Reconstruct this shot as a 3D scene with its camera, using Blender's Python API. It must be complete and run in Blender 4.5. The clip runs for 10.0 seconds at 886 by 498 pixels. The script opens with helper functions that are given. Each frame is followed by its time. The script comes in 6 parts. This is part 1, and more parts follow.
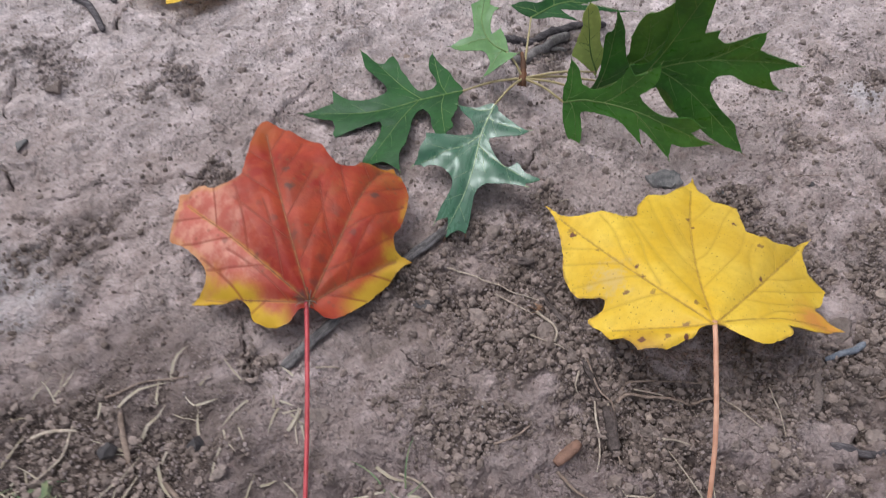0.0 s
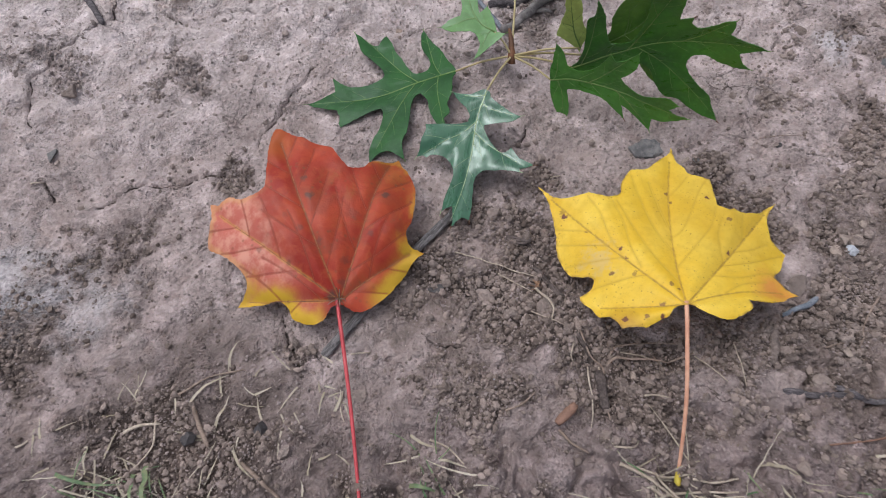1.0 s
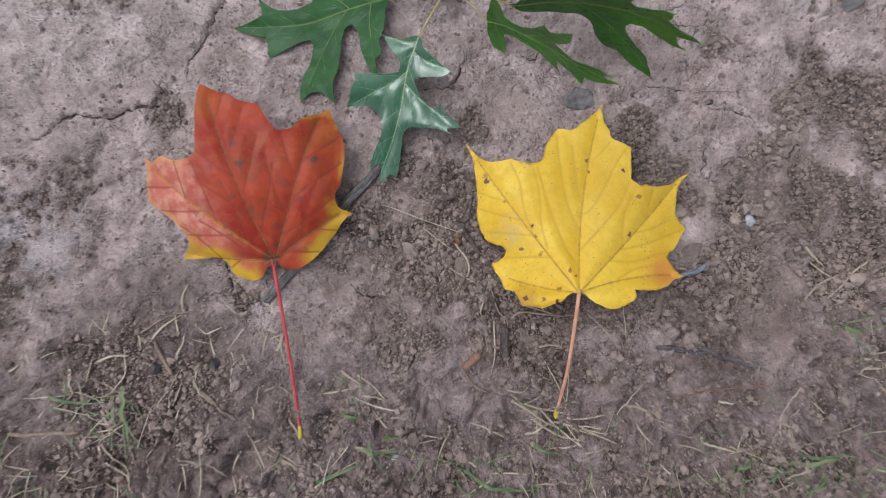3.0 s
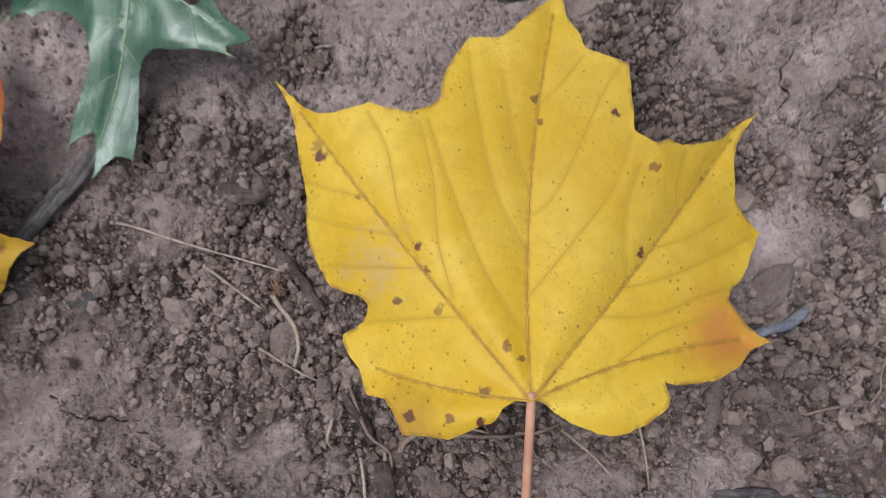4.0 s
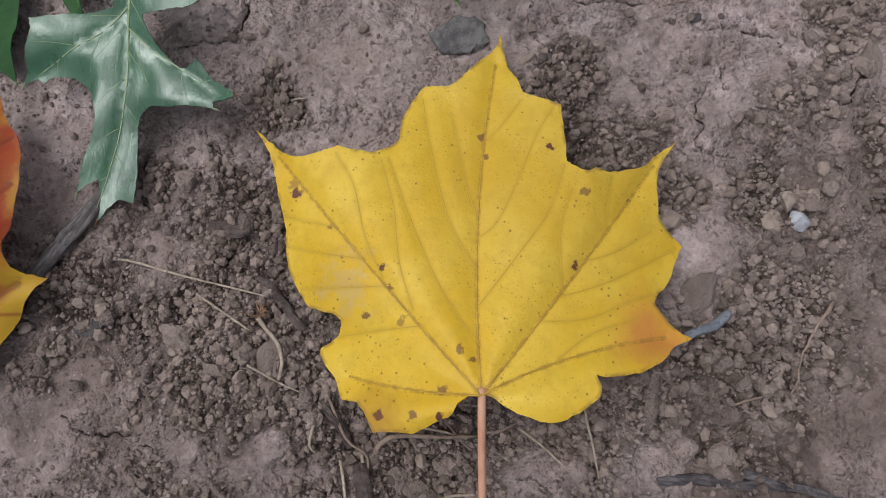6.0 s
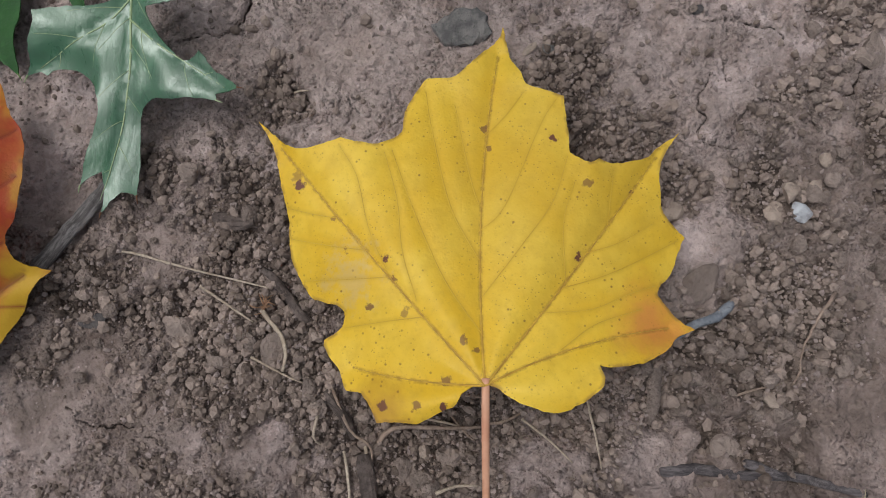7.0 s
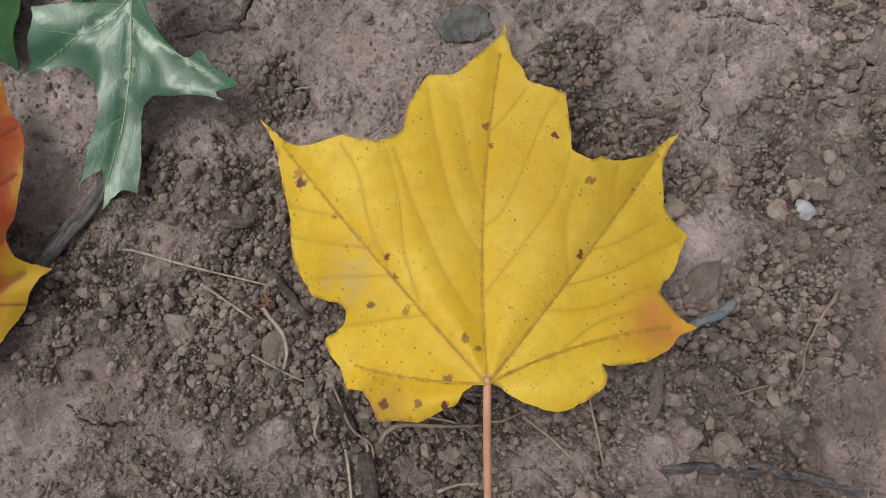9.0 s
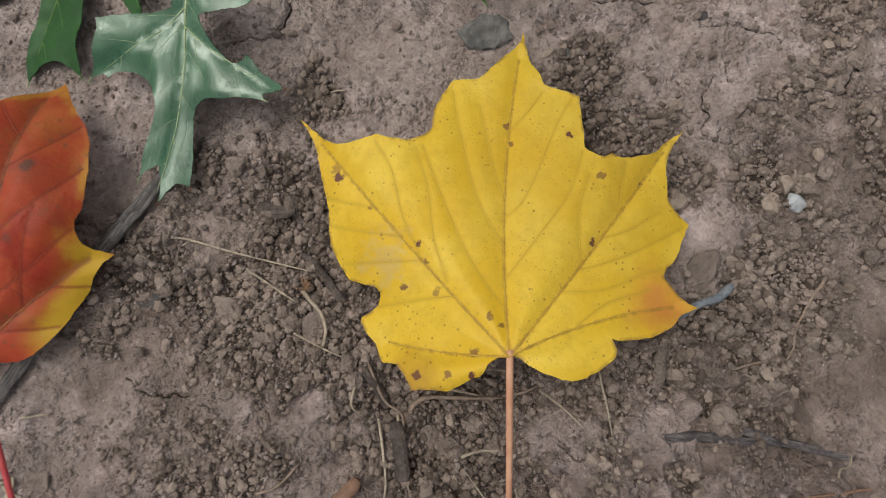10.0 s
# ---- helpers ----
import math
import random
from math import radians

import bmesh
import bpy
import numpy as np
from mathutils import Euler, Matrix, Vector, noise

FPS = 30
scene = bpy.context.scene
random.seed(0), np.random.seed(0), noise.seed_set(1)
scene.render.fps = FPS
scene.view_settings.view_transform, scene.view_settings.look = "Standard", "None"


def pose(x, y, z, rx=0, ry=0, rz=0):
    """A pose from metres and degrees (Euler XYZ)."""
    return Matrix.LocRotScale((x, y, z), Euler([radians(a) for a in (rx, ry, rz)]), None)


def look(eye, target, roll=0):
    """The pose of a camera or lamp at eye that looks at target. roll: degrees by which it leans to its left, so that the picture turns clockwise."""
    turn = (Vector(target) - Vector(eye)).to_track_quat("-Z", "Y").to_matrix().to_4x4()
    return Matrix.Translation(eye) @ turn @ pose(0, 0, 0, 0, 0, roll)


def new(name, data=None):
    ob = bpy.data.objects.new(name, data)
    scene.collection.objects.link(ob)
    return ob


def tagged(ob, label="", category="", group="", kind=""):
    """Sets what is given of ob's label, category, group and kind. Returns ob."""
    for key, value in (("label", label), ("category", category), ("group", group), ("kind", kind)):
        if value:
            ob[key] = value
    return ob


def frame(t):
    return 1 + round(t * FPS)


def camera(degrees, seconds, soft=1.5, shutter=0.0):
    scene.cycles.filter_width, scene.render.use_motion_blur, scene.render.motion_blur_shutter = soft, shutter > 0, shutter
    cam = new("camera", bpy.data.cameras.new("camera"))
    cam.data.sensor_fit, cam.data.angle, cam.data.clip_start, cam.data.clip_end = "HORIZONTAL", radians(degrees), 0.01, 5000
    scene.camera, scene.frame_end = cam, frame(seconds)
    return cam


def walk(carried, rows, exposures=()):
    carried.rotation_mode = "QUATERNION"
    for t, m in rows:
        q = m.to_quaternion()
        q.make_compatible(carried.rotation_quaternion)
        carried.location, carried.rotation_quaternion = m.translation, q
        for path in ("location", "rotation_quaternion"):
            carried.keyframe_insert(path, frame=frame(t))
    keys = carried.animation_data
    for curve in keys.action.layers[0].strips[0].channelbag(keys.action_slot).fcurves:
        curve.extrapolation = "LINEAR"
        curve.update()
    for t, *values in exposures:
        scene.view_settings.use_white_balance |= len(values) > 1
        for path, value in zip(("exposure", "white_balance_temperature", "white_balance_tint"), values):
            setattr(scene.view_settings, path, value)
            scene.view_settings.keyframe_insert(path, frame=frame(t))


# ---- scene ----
cam = camera(65.86, 10.0, 1.0, 0.25)
ROWS = [
    (0, -0.0136, 0.0076, 0.2626, 37.01, 0.75, -6.34),
    (0.2, -0.0158, 0.0157, 0.2892, 35.46, 1.61, -6.76),
    (0.5, -0.0115, 0.0348, 0.2991, 32.29, 2.72, -8.08),
    (0.8, -0.0123, 0.0359, 0.3063, 28.55, 2.99, -9.29),
    (1, -0.0125, 0.0361, 0.3295, 25.93, 2.79, -10.08),
    (1.2, -0.0059, 0.0381, 0.3475, 23.87, 3.53, -9.99),
    (1.5, 0.0008, 0.0778, 0.3760, 16.88, -0.91, -11.79),
    (1.8, 0.0100, 0.1111, 0.4110, 9.75, -1.00, -9.51),
    (2, 0.0233, 0.1360, 0.4404, 6.10, -1.29, -8.87),
    (2.2, 0.0270, 0.1460, 0.4554, 3.93, -1.14, -8.33),
    (3.3, 0.0630, 0.1669, 0.3227, 0.28, 1.96, -9.25),
    (3.5, 0.0785, 0.1715, 0.2681, 1.80, 1.52, -9.81),
    (3.8, 0.0933, 0.1630, 0.2016, 3.70, 1.76, -11.00),
    (4, 0.0924, 0.1572, 0.1814, 3.37, 1.33, -12.08),
    (4.2, 0.0941, 0.1521, 0.1726, 3.28, 1.16, -12.36),
    (4.5, 0.1017, 0.1511, 0.1895, 4.23, 1.18, -12.93),
    (5, 0.0991, 0.1497, 0.2019, 6.06, 0.99, -13.50),
    (5.5, 0.0998, 0.1483, 0.2037, 6.85, 1.17, -13.95),
    (6.8, 0.1011, 0.1470, 0.2065, 6.50, 1.17, -14.38),
    (7, 0.0993, 0.1469, 0.2056, 6.37, 1.15, -14.34),
    (7.5, 0.0986, 0.1473, 0.2044, 6.22, 1.35, -14.25),
    (8, 0.0987, 0.1486, 0.2061, 6.32, 1.41, -14.21),
    (8.5, 0.0995, 0.1482, 0.2050, 6.27, 1.33, -14.27),
    (9, 0.0996, 0.1472, 0.2049, 6.10, 1.35, -14.33),
    (9.5, 0.0988, 0.1477, 0.2071, 6.00, 1.42, -14.41),
    (10, 0.0921, 0.1445, 0.2255, 5.73, 1.52, -14.19),
]
walk(cam, [(t, pose(x, y, z, rx, ry, rz)) for t, x, y, z, rx, ry, rz in ROWS], [(0, 0.0, 6350, 10), (1.5, -0.14, 6300, 11), (2, -0.28, 6280, 12), (3.5, -0.08, 6350, 10), (4.5, -0.37, 6400, 10), (5.5, -0.37, 6450, 10), (7, -0.37, 6700, 7), (9, -0.36, 6950, 6), (10, -0.34, 7200, 4)])

# ---- daylight: an overcast sky ----
world = bpy.data.worlds.new("sky")
scene.world = world
world.use_nodes = True
wn = world.node_tree.nodes
sky = wn.new("ShaderNodeTexSky")
sky.sky_type = "NISHITA"
sky.sun_disc = False
sky.sun_elevation = radians(69)
sky.sun_rotation = radians(-50)
sky.air_density = 1.0
sky.dust_density = 6.0
sky.ozone_density = 1.0
cloud = wn.new("ShaderNodeHueSaturation")  # cloud cover takes most of the blue out
cloud.inputs["Saturation"].default_value = 0.38
world.node_tree.links.new(sky.outputs[0], cloud.inputs["Color"])
world.node_tree.links.new(cloud.outputs[0], wn["Background"].inputs["Color"])
wn["Background"].inputs["Strength"].default_value = 0.16

sun_data = bpy.data.lights.new("sun", "SUN")
sun_data.energy = 0.56
sun_data.angle = radians(30)
sun_data.color = (0.95, 0.985, 0.985)
sun = new("sun", sun_data)
sun.matrix_world = look((-0.55, 0.4, 1.8), (0, 0, 0))

# ---- node material helpers ----


class Nodes:
    """A small builder for node materials."""

    def __init__(self, name):
        self.mat = bpy.data.materials.new(name)
        self.mat.use_nodes = True
        self.tree = self.mat.node_tree
        self.bsdf = self.tree.nodes["Principled BSDF"]
        self.coord = self.tree.nodes.new("ShaderNodeTexCoord").outputs["Object"]

    def node(self, kind, **inputs):
        n = self.tree.nodes.new(kind)
        for key, value in inputs.items():
            self.put(n.inputs[key.replace("_", " ")], value)
        return n

    def put(self, socket, value):
        if isinstance(value, bpy.types.NodeSocket):
            self.tree.links.new(value, socket)
        else:
            socket.default_value = value

    def noise(self, scale, detail=4.0, rough=0.55, vector=None, distort=0.0):
        n = self.node("ShaderNodeTexNoise", Scale=scale, Detail=detail, Roughness=rough, Distortion=distort)
        self.put(n.inputs["Vector"], vector or self.coord)
        return n.outputs["Fac"]

    def cells(self, scale, vector=None, feature="F1"):
        n = self.node("ShaderNodeTexVoronoi", Scale=scale)
        n.feature = feature
        self.put(n.inputs["Vector"], vector or self.coord)
        return n.outputs["Distance"]

    def math(self, op, a, b=0.0, c=0.0, clamp=False):
        n = self.node("ShaderNodeMath")
        n.operation, n.use_clamp = op, clamp
        for socket, value in zip(n.inputs, (a, b, c)):
            self.put(socket, value)
        return n.outputs[0]

    def ramp(self, fac, low, high, a=0.0, b=1.0):
        n = self.node("ShaderNodeMapRange")
        n.interpolation_type = "SMOOTHSTEP"
        for key, value in (("Value", fac), ("From Min", low), ("From Max", high), ("To Min", a), ("To Max", b)):
            self.put(n.inputs[key], value)
        return n.outputs[0]

    def mix(self, fac, a, b, kind="MIX"):
        n = self.node("ShaderNodeMix")
        n.data_type, n.blend_type = "RGBA", kind
        self.put(n.inputs["Factor"], fac)
        for socket, value in ((n.inputs[6], a), (n.inputs[7], b)):
            self.put(socket, (*value, 1.0) if isinstance(value, tuple) else value)
        return n.outputs[2]

    def far(self, point):
        """Distance, in metres, from a place on the object."""
        n = self.node("ShaderNodeVectorMath")
        n.operation = "DISTANCE"
        self.put(n.inputs[0], self.coord)
        n.inputs[1].default_value = point
        return n.outputs["Value"]

    def field(self, name):
        """A number that the mesh carries at each point."""
        n = self.node("ShaderNodeAttribute")
        n.attribute_name = name
        return n.outputs["Fac"]

    def flat(self):
        """The coordinate with its height taken out."""
        n = self.node("ShaderNodeVectorMath")
        n.operation = "MULTIPLY"
        self.put(n.inputs[0], self.coord)
        n.inputs[1].default_value = (1, 1, 0)
        return n.outputs[0]

    def bump(self, height, strength, distance, under=None):
        n = self.node("ShaderNodeBump", Strength=strength, Distance=distance, Height=height)
        if under is not None:
            self.put(n.inputs["Normal"], under)
        return n.outputs[0]

    def done(self, color, rough, normal=None, spec=0.5, coat=0.0, sss=0.0):
        b = self.bsdf.inputs
        self.put(b["Base Color"], (*color, 1.0) if isinstance(color, tuple) else color)
        self.put(b["Roughness"], rough)
        b["Specular IOR Level"].default_value = spec
        b["Coat Weight"].default_value = coat
        b["Coat Roughness"].default_value = 0.3
        if normal is not None:
            self.put(b["Normal"], normal)
            self.put(b["Coat Normal"], normal)
        if sss:
            thin = self.node("ShaderNodeBsdfTranslucent")
            self.put(thin.inputs["Color"], (*color, 1.0) if isinstance(color, tuple) else color)
            both = self.node("ShaderNodeMixShader", Fac=sss)
            self.tree.links.new(self.bsdf.outputs[0], both.inputs[1])
            self.tree.links.new(thin.outputs[0], both.inputs[2])
            self.tree.links.new(both.outputs[0], self.tree.nodes["Material Output"].inputs["Surface"])
        return self.mat


def object_random(m):
    return m.tree.nodes.new("ShaderNodeObjectInfo").outputs["Random"]


def island_random(m):
    return m.tree.nodes.new("ShaderNodeNewGeometry").outputs["Random Per Island"]


def soil_material(name, light, dark, random_from=None, grain=1.0, crust=False, relief=1.0):
    m = Nodes(name)
    big = m.ramp(m.noise(16, 6, 0.6), 0.38, 0.62)
    mid = m.ramp(m.noise(70, 6, 0.62), 0.36, 0.66)
    fine = m.noise(430 * grain, 6, 0.72)
    grit = m.cells(760 * grain)
    c = m.mix(big, dark, light)
    c = m.mix(m.math("MULTIPLY", mid, 0.55), c, tuple(v * 1.2 for v in light))
    if crust:
        # upper ground dried to a pale crust; lower ground damp, darkened further as shade
        n = m.node("ShaderNodeSeparateXYZ")
        m.put(n.inputs[0], m.coord)
        along = m.math("ADD", n.outputs["Y"], m.math("MULTIPLY", m.math("SUBTRACT", m.noise(7, 4), 0.5), 0.22))
        along = m.math("SUBTRACT", along, m.math("MULTIPLY", n.outputs["X"], 0.03))
        c = m.mix(m.ramp(along, 0.22, 0.44, 0.0, 0.75), c, m.mix(mid, (0.455, 0.395, 0.398), (0.57, 0.504, 0.512)))
        wet_shade = m.math("ADD", along, m.math("MULTIPLY", m.math("MINIMUM", m.math("ADD", n.outputs["X"], 0.1), 0.0), 0.4))
        c = m.mix(m.ramp(wet_shade, 0.16, 0.05, 0.0, 0.85), c, m.mix(mid, (0.13, 0.1, 0.098), (0.24, 0.189, 0.188)))
        damp = m.math("ADD", m.far((-0.135, 0.1, 0)), m.math("MULTIPLY", m.math("SUBTRACT", m.noise(26, 5, 0.65), 0.5), 0.13))
        beside = m.math("ADD", m.far((-0.225, 0.055, 0)), m.math("MULTIPLY", m.math("SUBTRACT", m.noise(22, 5, 0.65), 0.5), 0.16))
        damp = m.math("MINIMUM", damp, m.math("MULTIPLY", beside, 1.1))
        c = m.mix(m.ramp(damp, 0.095, 0.045, 0.0, 0.85), c, m.mix(mid, (0.085, 0.065, 0.06), (0.19, 0.15, 0.145)))
        for at, reach in (((0.0, 0.175, 0), 0.062), ((0.2, 0.105, 0), 0.06), ((0.225, 0.16, 0), 0.05)):
            brown = m.math("ADD", m.far(at), m.math("MULTIPLY", m.math("SUBTRACT", m.noise(30, 5, 0.65), 0.5), 0.09))
            c = m.mix(m.ramp(brown, reach, reach * 0.4, 0.0, 0.75), c, m.mix(mid, (0.13, 0.1, 0.09), (0.225, 0.18, 0.167)))
        # farther off pale and damp ground lie mixed
        mixed = m.mix(m.ramp(m.noise(2.2, 6, 0.6), 0.4, 0.6), (0.28, 0.234, 0.228), (0.37, 0.315, 0.314))
        c = m.mix(m.ramp(m.far((0.04, 0.2, 0)), 0.45, 1.1), c, mixed)
        # dried pale skin in places, brown flecks where it has come off
        skin = m.ramp(m.noise(42, 6, 0.65, distort=0.8), 0.47, 0.62, 0.0, 1.0)
        c = m.mix(skin, c, (1.3, 1.31, 1.34), "MULTIPLY")
        fleck = m.ramp(m.noise(95, 7, 0.72, distort=0.7), 0.5, 0.66, 0.0, 0.6)
        c = m.mix(fleck, c, (0.66, 0.6, 0.57), "MULTIPLY")
        # broken crust bares browner soil, darkened further as shade between crumbs
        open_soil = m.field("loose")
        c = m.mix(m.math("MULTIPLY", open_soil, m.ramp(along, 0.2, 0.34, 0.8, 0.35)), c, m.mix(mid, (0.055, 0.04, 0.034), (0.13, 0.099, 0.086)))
        # salt bloom
        for at, inner, outer in (((-0.235, 0.225, 0), 0.004, 0.045), ((-0.19, 0.2, 0), 0.0, 0.03), ((0.255, 0.28, 0), 0.0, 0.02)):
            bloom = m.math("ADD", m.far(at), m.math("MULTIPLY", m.math("SUBTRACT", m.noise(60, 5), 0.5), 0.07))
            c = m.mix(m.ramp(bloom, outer, inner, 0.0, 0.6), c, (0.5, 0.485, 0.52))
    c = m.mix(m.ramp(fine, 0.36, 0.58, 0.32, 0.0), c, tuple(v * 0.55 for v in dark))
    warm = m.ramp(m.noise(30, 4), 0.5, 0.74, 0.0, 0.4)
    c = m.mix(warm, c, m.mix(0.5, c, (0.34, 0.255, 0.22)))
    pale = m.ramp(m.cells(360 * grain), 0.17, 0.05, 0.0, 0.6)
    c = m.mix(m.math("MULTIPLY", pale, m.ramp(m.noise(130), 0.5, 0.62)), c, tuple(v * 1.45 for v in light))
    if random_from:
        r = random_from(m)
        if random_from is island_random:
            # crumbs on the upper, drier ground are paler
            n = m.node("ShaderNodeSeparateXYZ")
            m.put(n.inputs[0], m.coord)
            c = m.mix(m.ramp(n.outputs["Y"], 0.22, 0.4, 0.0, 0.75), c, (0.42, 0.362, 0.358))
        c = m.mix(0.55, c, m.mix(r, tuple(v * 0.7 for v in dark), tuple(v * 1.1 for v in light)))
    if crust:
        # hairline cracks, coloured dark brown for the shade inside them
        drift = m.node("ShaderNodeTexNoise", Scale=75.0, Detail=5.0, Roughness=0.62)
        m.put(drift.inputs["Vector"], m.coord)
        pull = m.node("ShaderNodeVectorMath")
        pull.operation = "MULTIPLY_ADD"
        m.put(pull.inputs[0], drift.outputs["Color"])
        pull.inputs[1].default_value = (0.02, 0.02, 0.0)
        m.put(pull.inputs[2], m.flat())
        hairline = m.ramp(m.cells(44, pull.outputs[0], "DISTANCE_TO_EDGE"), 0.02, 0.004, 0.0, 1.0)
        hairline = m.math("MULTIPLY", hairline, m.ramp(m.noise(17, 3), 0.58, 0.66))
        hairline = m.math("MAXIMUM", hairline, m.ramp(m.field("crack"), 0.75, 0.4))
        c = m.mix(m.math("MULTIPLY", hairline, 0.7), c, (0.07, 0.052, 0.046))
        c = m.mix(1.0, c, (1.15, 1.15, 1.14), "MULTIPLY")
    h = m.math("ADD", m.math("MULTIPLY", fine, 1.0), m.math("MULTIPLY", grit, -0.55))
    if crust:
        h = m.math("MULTIPLY", h, m.math("ADD", m.math("MULTIPLY", open_soil, 0.6), m.ramp(m.noise(36, 4), 0.4, 0.65, 0.3, 0.75)))
    n = m.bump(h, 1.0, 0.0019 * relief)
    n = m.bump(m.noise(1900 * grain, 3, 0.7), 0.7, 0.0005 * relief, n)
    if crust:
        n = m.bump(m.noise(260, 3, 0.5), 0.7, 0.0021, n)
        grains = m.math("ADD", m.ramp(m.cells(430), 0.55, 0.1), m.math("MULTIPLY", m.ramp(m.cells(930), 0.55, 0.1), 0.5))
        n = m.bump(m.math("MULTIPLY", grains, m.ramp(m.noise(48, 5, 0.6), 0.42, 0.6, 0.2, 1.0)), 1.0, 0.0009, n)
        n = m.bump(hairline, 1.0, -0.0016, n)
    return m.done(c, 0.93, n, spec=0.2)


CLAY, CLAY_DARK = (0.356, 0.295, 0.292), (0.252, 0.203, 0.196)
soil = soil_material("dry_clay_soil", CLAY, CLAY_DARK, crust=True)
crumb_soil = soil_material("loose_soil", (0.34, 0.275, 0.25), (0.1, 0.076, 0.066), island_random, 1.7, relief=0.14)
grit_soil = soil_material("grit_soil", (0.345, 0.286, 0.28), (0.24, 0.196, 0.188), island_random, 1.7, relief=0.14)
clod_soil = soil_material("clod_soil", (0.34, 0.278, 0.257), (0.205, 0.164, 0.149), object_random, 1.5, relief=0.8)


def stone_material(name, a, b, rough=0.7):
    m = Nodes(name)
    c = m.mix(m.ramp(m.noise(260, 5, 0.65), 0.35, 0.68), a, b)
    c = m.mix(m.ramp(m.noise(900, 3), 0.55, 0.75, 0.0, 0.6), c, tuple(v * 0.4 for v in a))
    return m.done(c, rough, m.bump(m.noise(600, 5, 0.7), 0.7, 0.0014), spec=0.35)


white_stone = stone_material("white_stone", (0.46, 0.49, 0.55), (0.25, 0.25, 0.275), 0.45)
tan_stone = stone_material("tan_stone", (0.35, 0.285, 0.25), (0.23, 0.18, 0.155))
slate_stone = stone_material("slate_stone", (0.095, 0.094, 0.1), (0.22, 0.21, 0.212))
grey_stone = stone_material("grey_stone", (0.2, 0.19, 0.19), (0.1, 0.1, 0.105))
coal_stone = stone_material("dark_stone", (0.055, 0.05, 0.055), (0.1, 0.09, 0.09))


def wood_material(name, a, b, rough=0.75, heading=None):
    m = Nodes(name)
    if heading is not None:
        # grain drawn out along the stick
        turn = m.node("ShaderNodeMapping")
        m.put(turn.inputs["Vector"], m.coord)
        turn.inputs["Rotation"].default_value = (0, 0, radians(-heading))
        squeeze = m.node("ShaderNodeMapping")
        m.put(squeeze.inputs["Vector"], turn.outputs[0])
        squeeze.inputs["Scale"].default_value = (0.45, 4.0, 4.0)
        m.coord = squeeze.outputs[0]
    c = m.mix(m.ramp(m.noise(170, 6, 0.7), 0.36, 0.66), a, b)
    c = m.mix(m.ramp(m.noise(900, 4), 0.5, 0.7, 0.0, 0.55), c, tuple(v * 0.45 for v in a))
    return m.done(c, rough, m.bump(m.noise(600, 5, 0.75), 0.7, 0.0006), spec=0.3)


grey_bark = wood_material("grey_bark", (0.14, 0.125, 0.125), (0.27, 0.25, 0.25))
weathered = wood_material("weathered_wood", (0.068, 0.062, 0.065), (0.25, 0.235, 0.242), 0.75, 41)
slate_bark = wood_material("slate_bark", (0.052, 0.046, 0.052), (0.172, 0.154, 0.166), 0.9, -20)
dark_bark = wood_material("dark_bark", (0.052, 0.04, 0.038), (0.135, 0.108, 0.102))
blue_bark = wood_material("blue_grey_bark", (0.13, 0.15, 0.19), (0.23, 0.25, 0.29))
brown_bark = wood_material("red_brown_bark", (0.27, 0.155, 0.115), (0.18, 0.105, 0.08))
root_skin = wood_material("root_skin", (0.32, 0.245, 0.205), (0.19, 0.14, 0.115))
tuft_skin = wood_material("root_fibre", (0.33, 0.19, 0.12), (0.22, 0.13, 0.085))
straw_skin = wood_material("straw", (0.5, 0.43, 0.36), (0.32, 0.26, 0.21), 0.6)


def blade_material(name, a, b):
    m = Nodes(name)
    c = m.mix(island_random(m), a, b)
    c = m.mix(m.ramp(m.noise(240, 4), 0.4, 0.7, 0, 0.4), c, (0.3, 0.25, 0.14))
    return m.done(c, 0.5, spec=0.4)


grass_green = blade_material("grass_green", (0.05, 0.12, 0.05), (0.14, 0.19, 0.1))
grass_dry = blade_material("grass_dry", (0.43, 0.385, 0.32), (0.24, 0.2, 0.155))

# ---- leaf materials ----
MM = 0.001


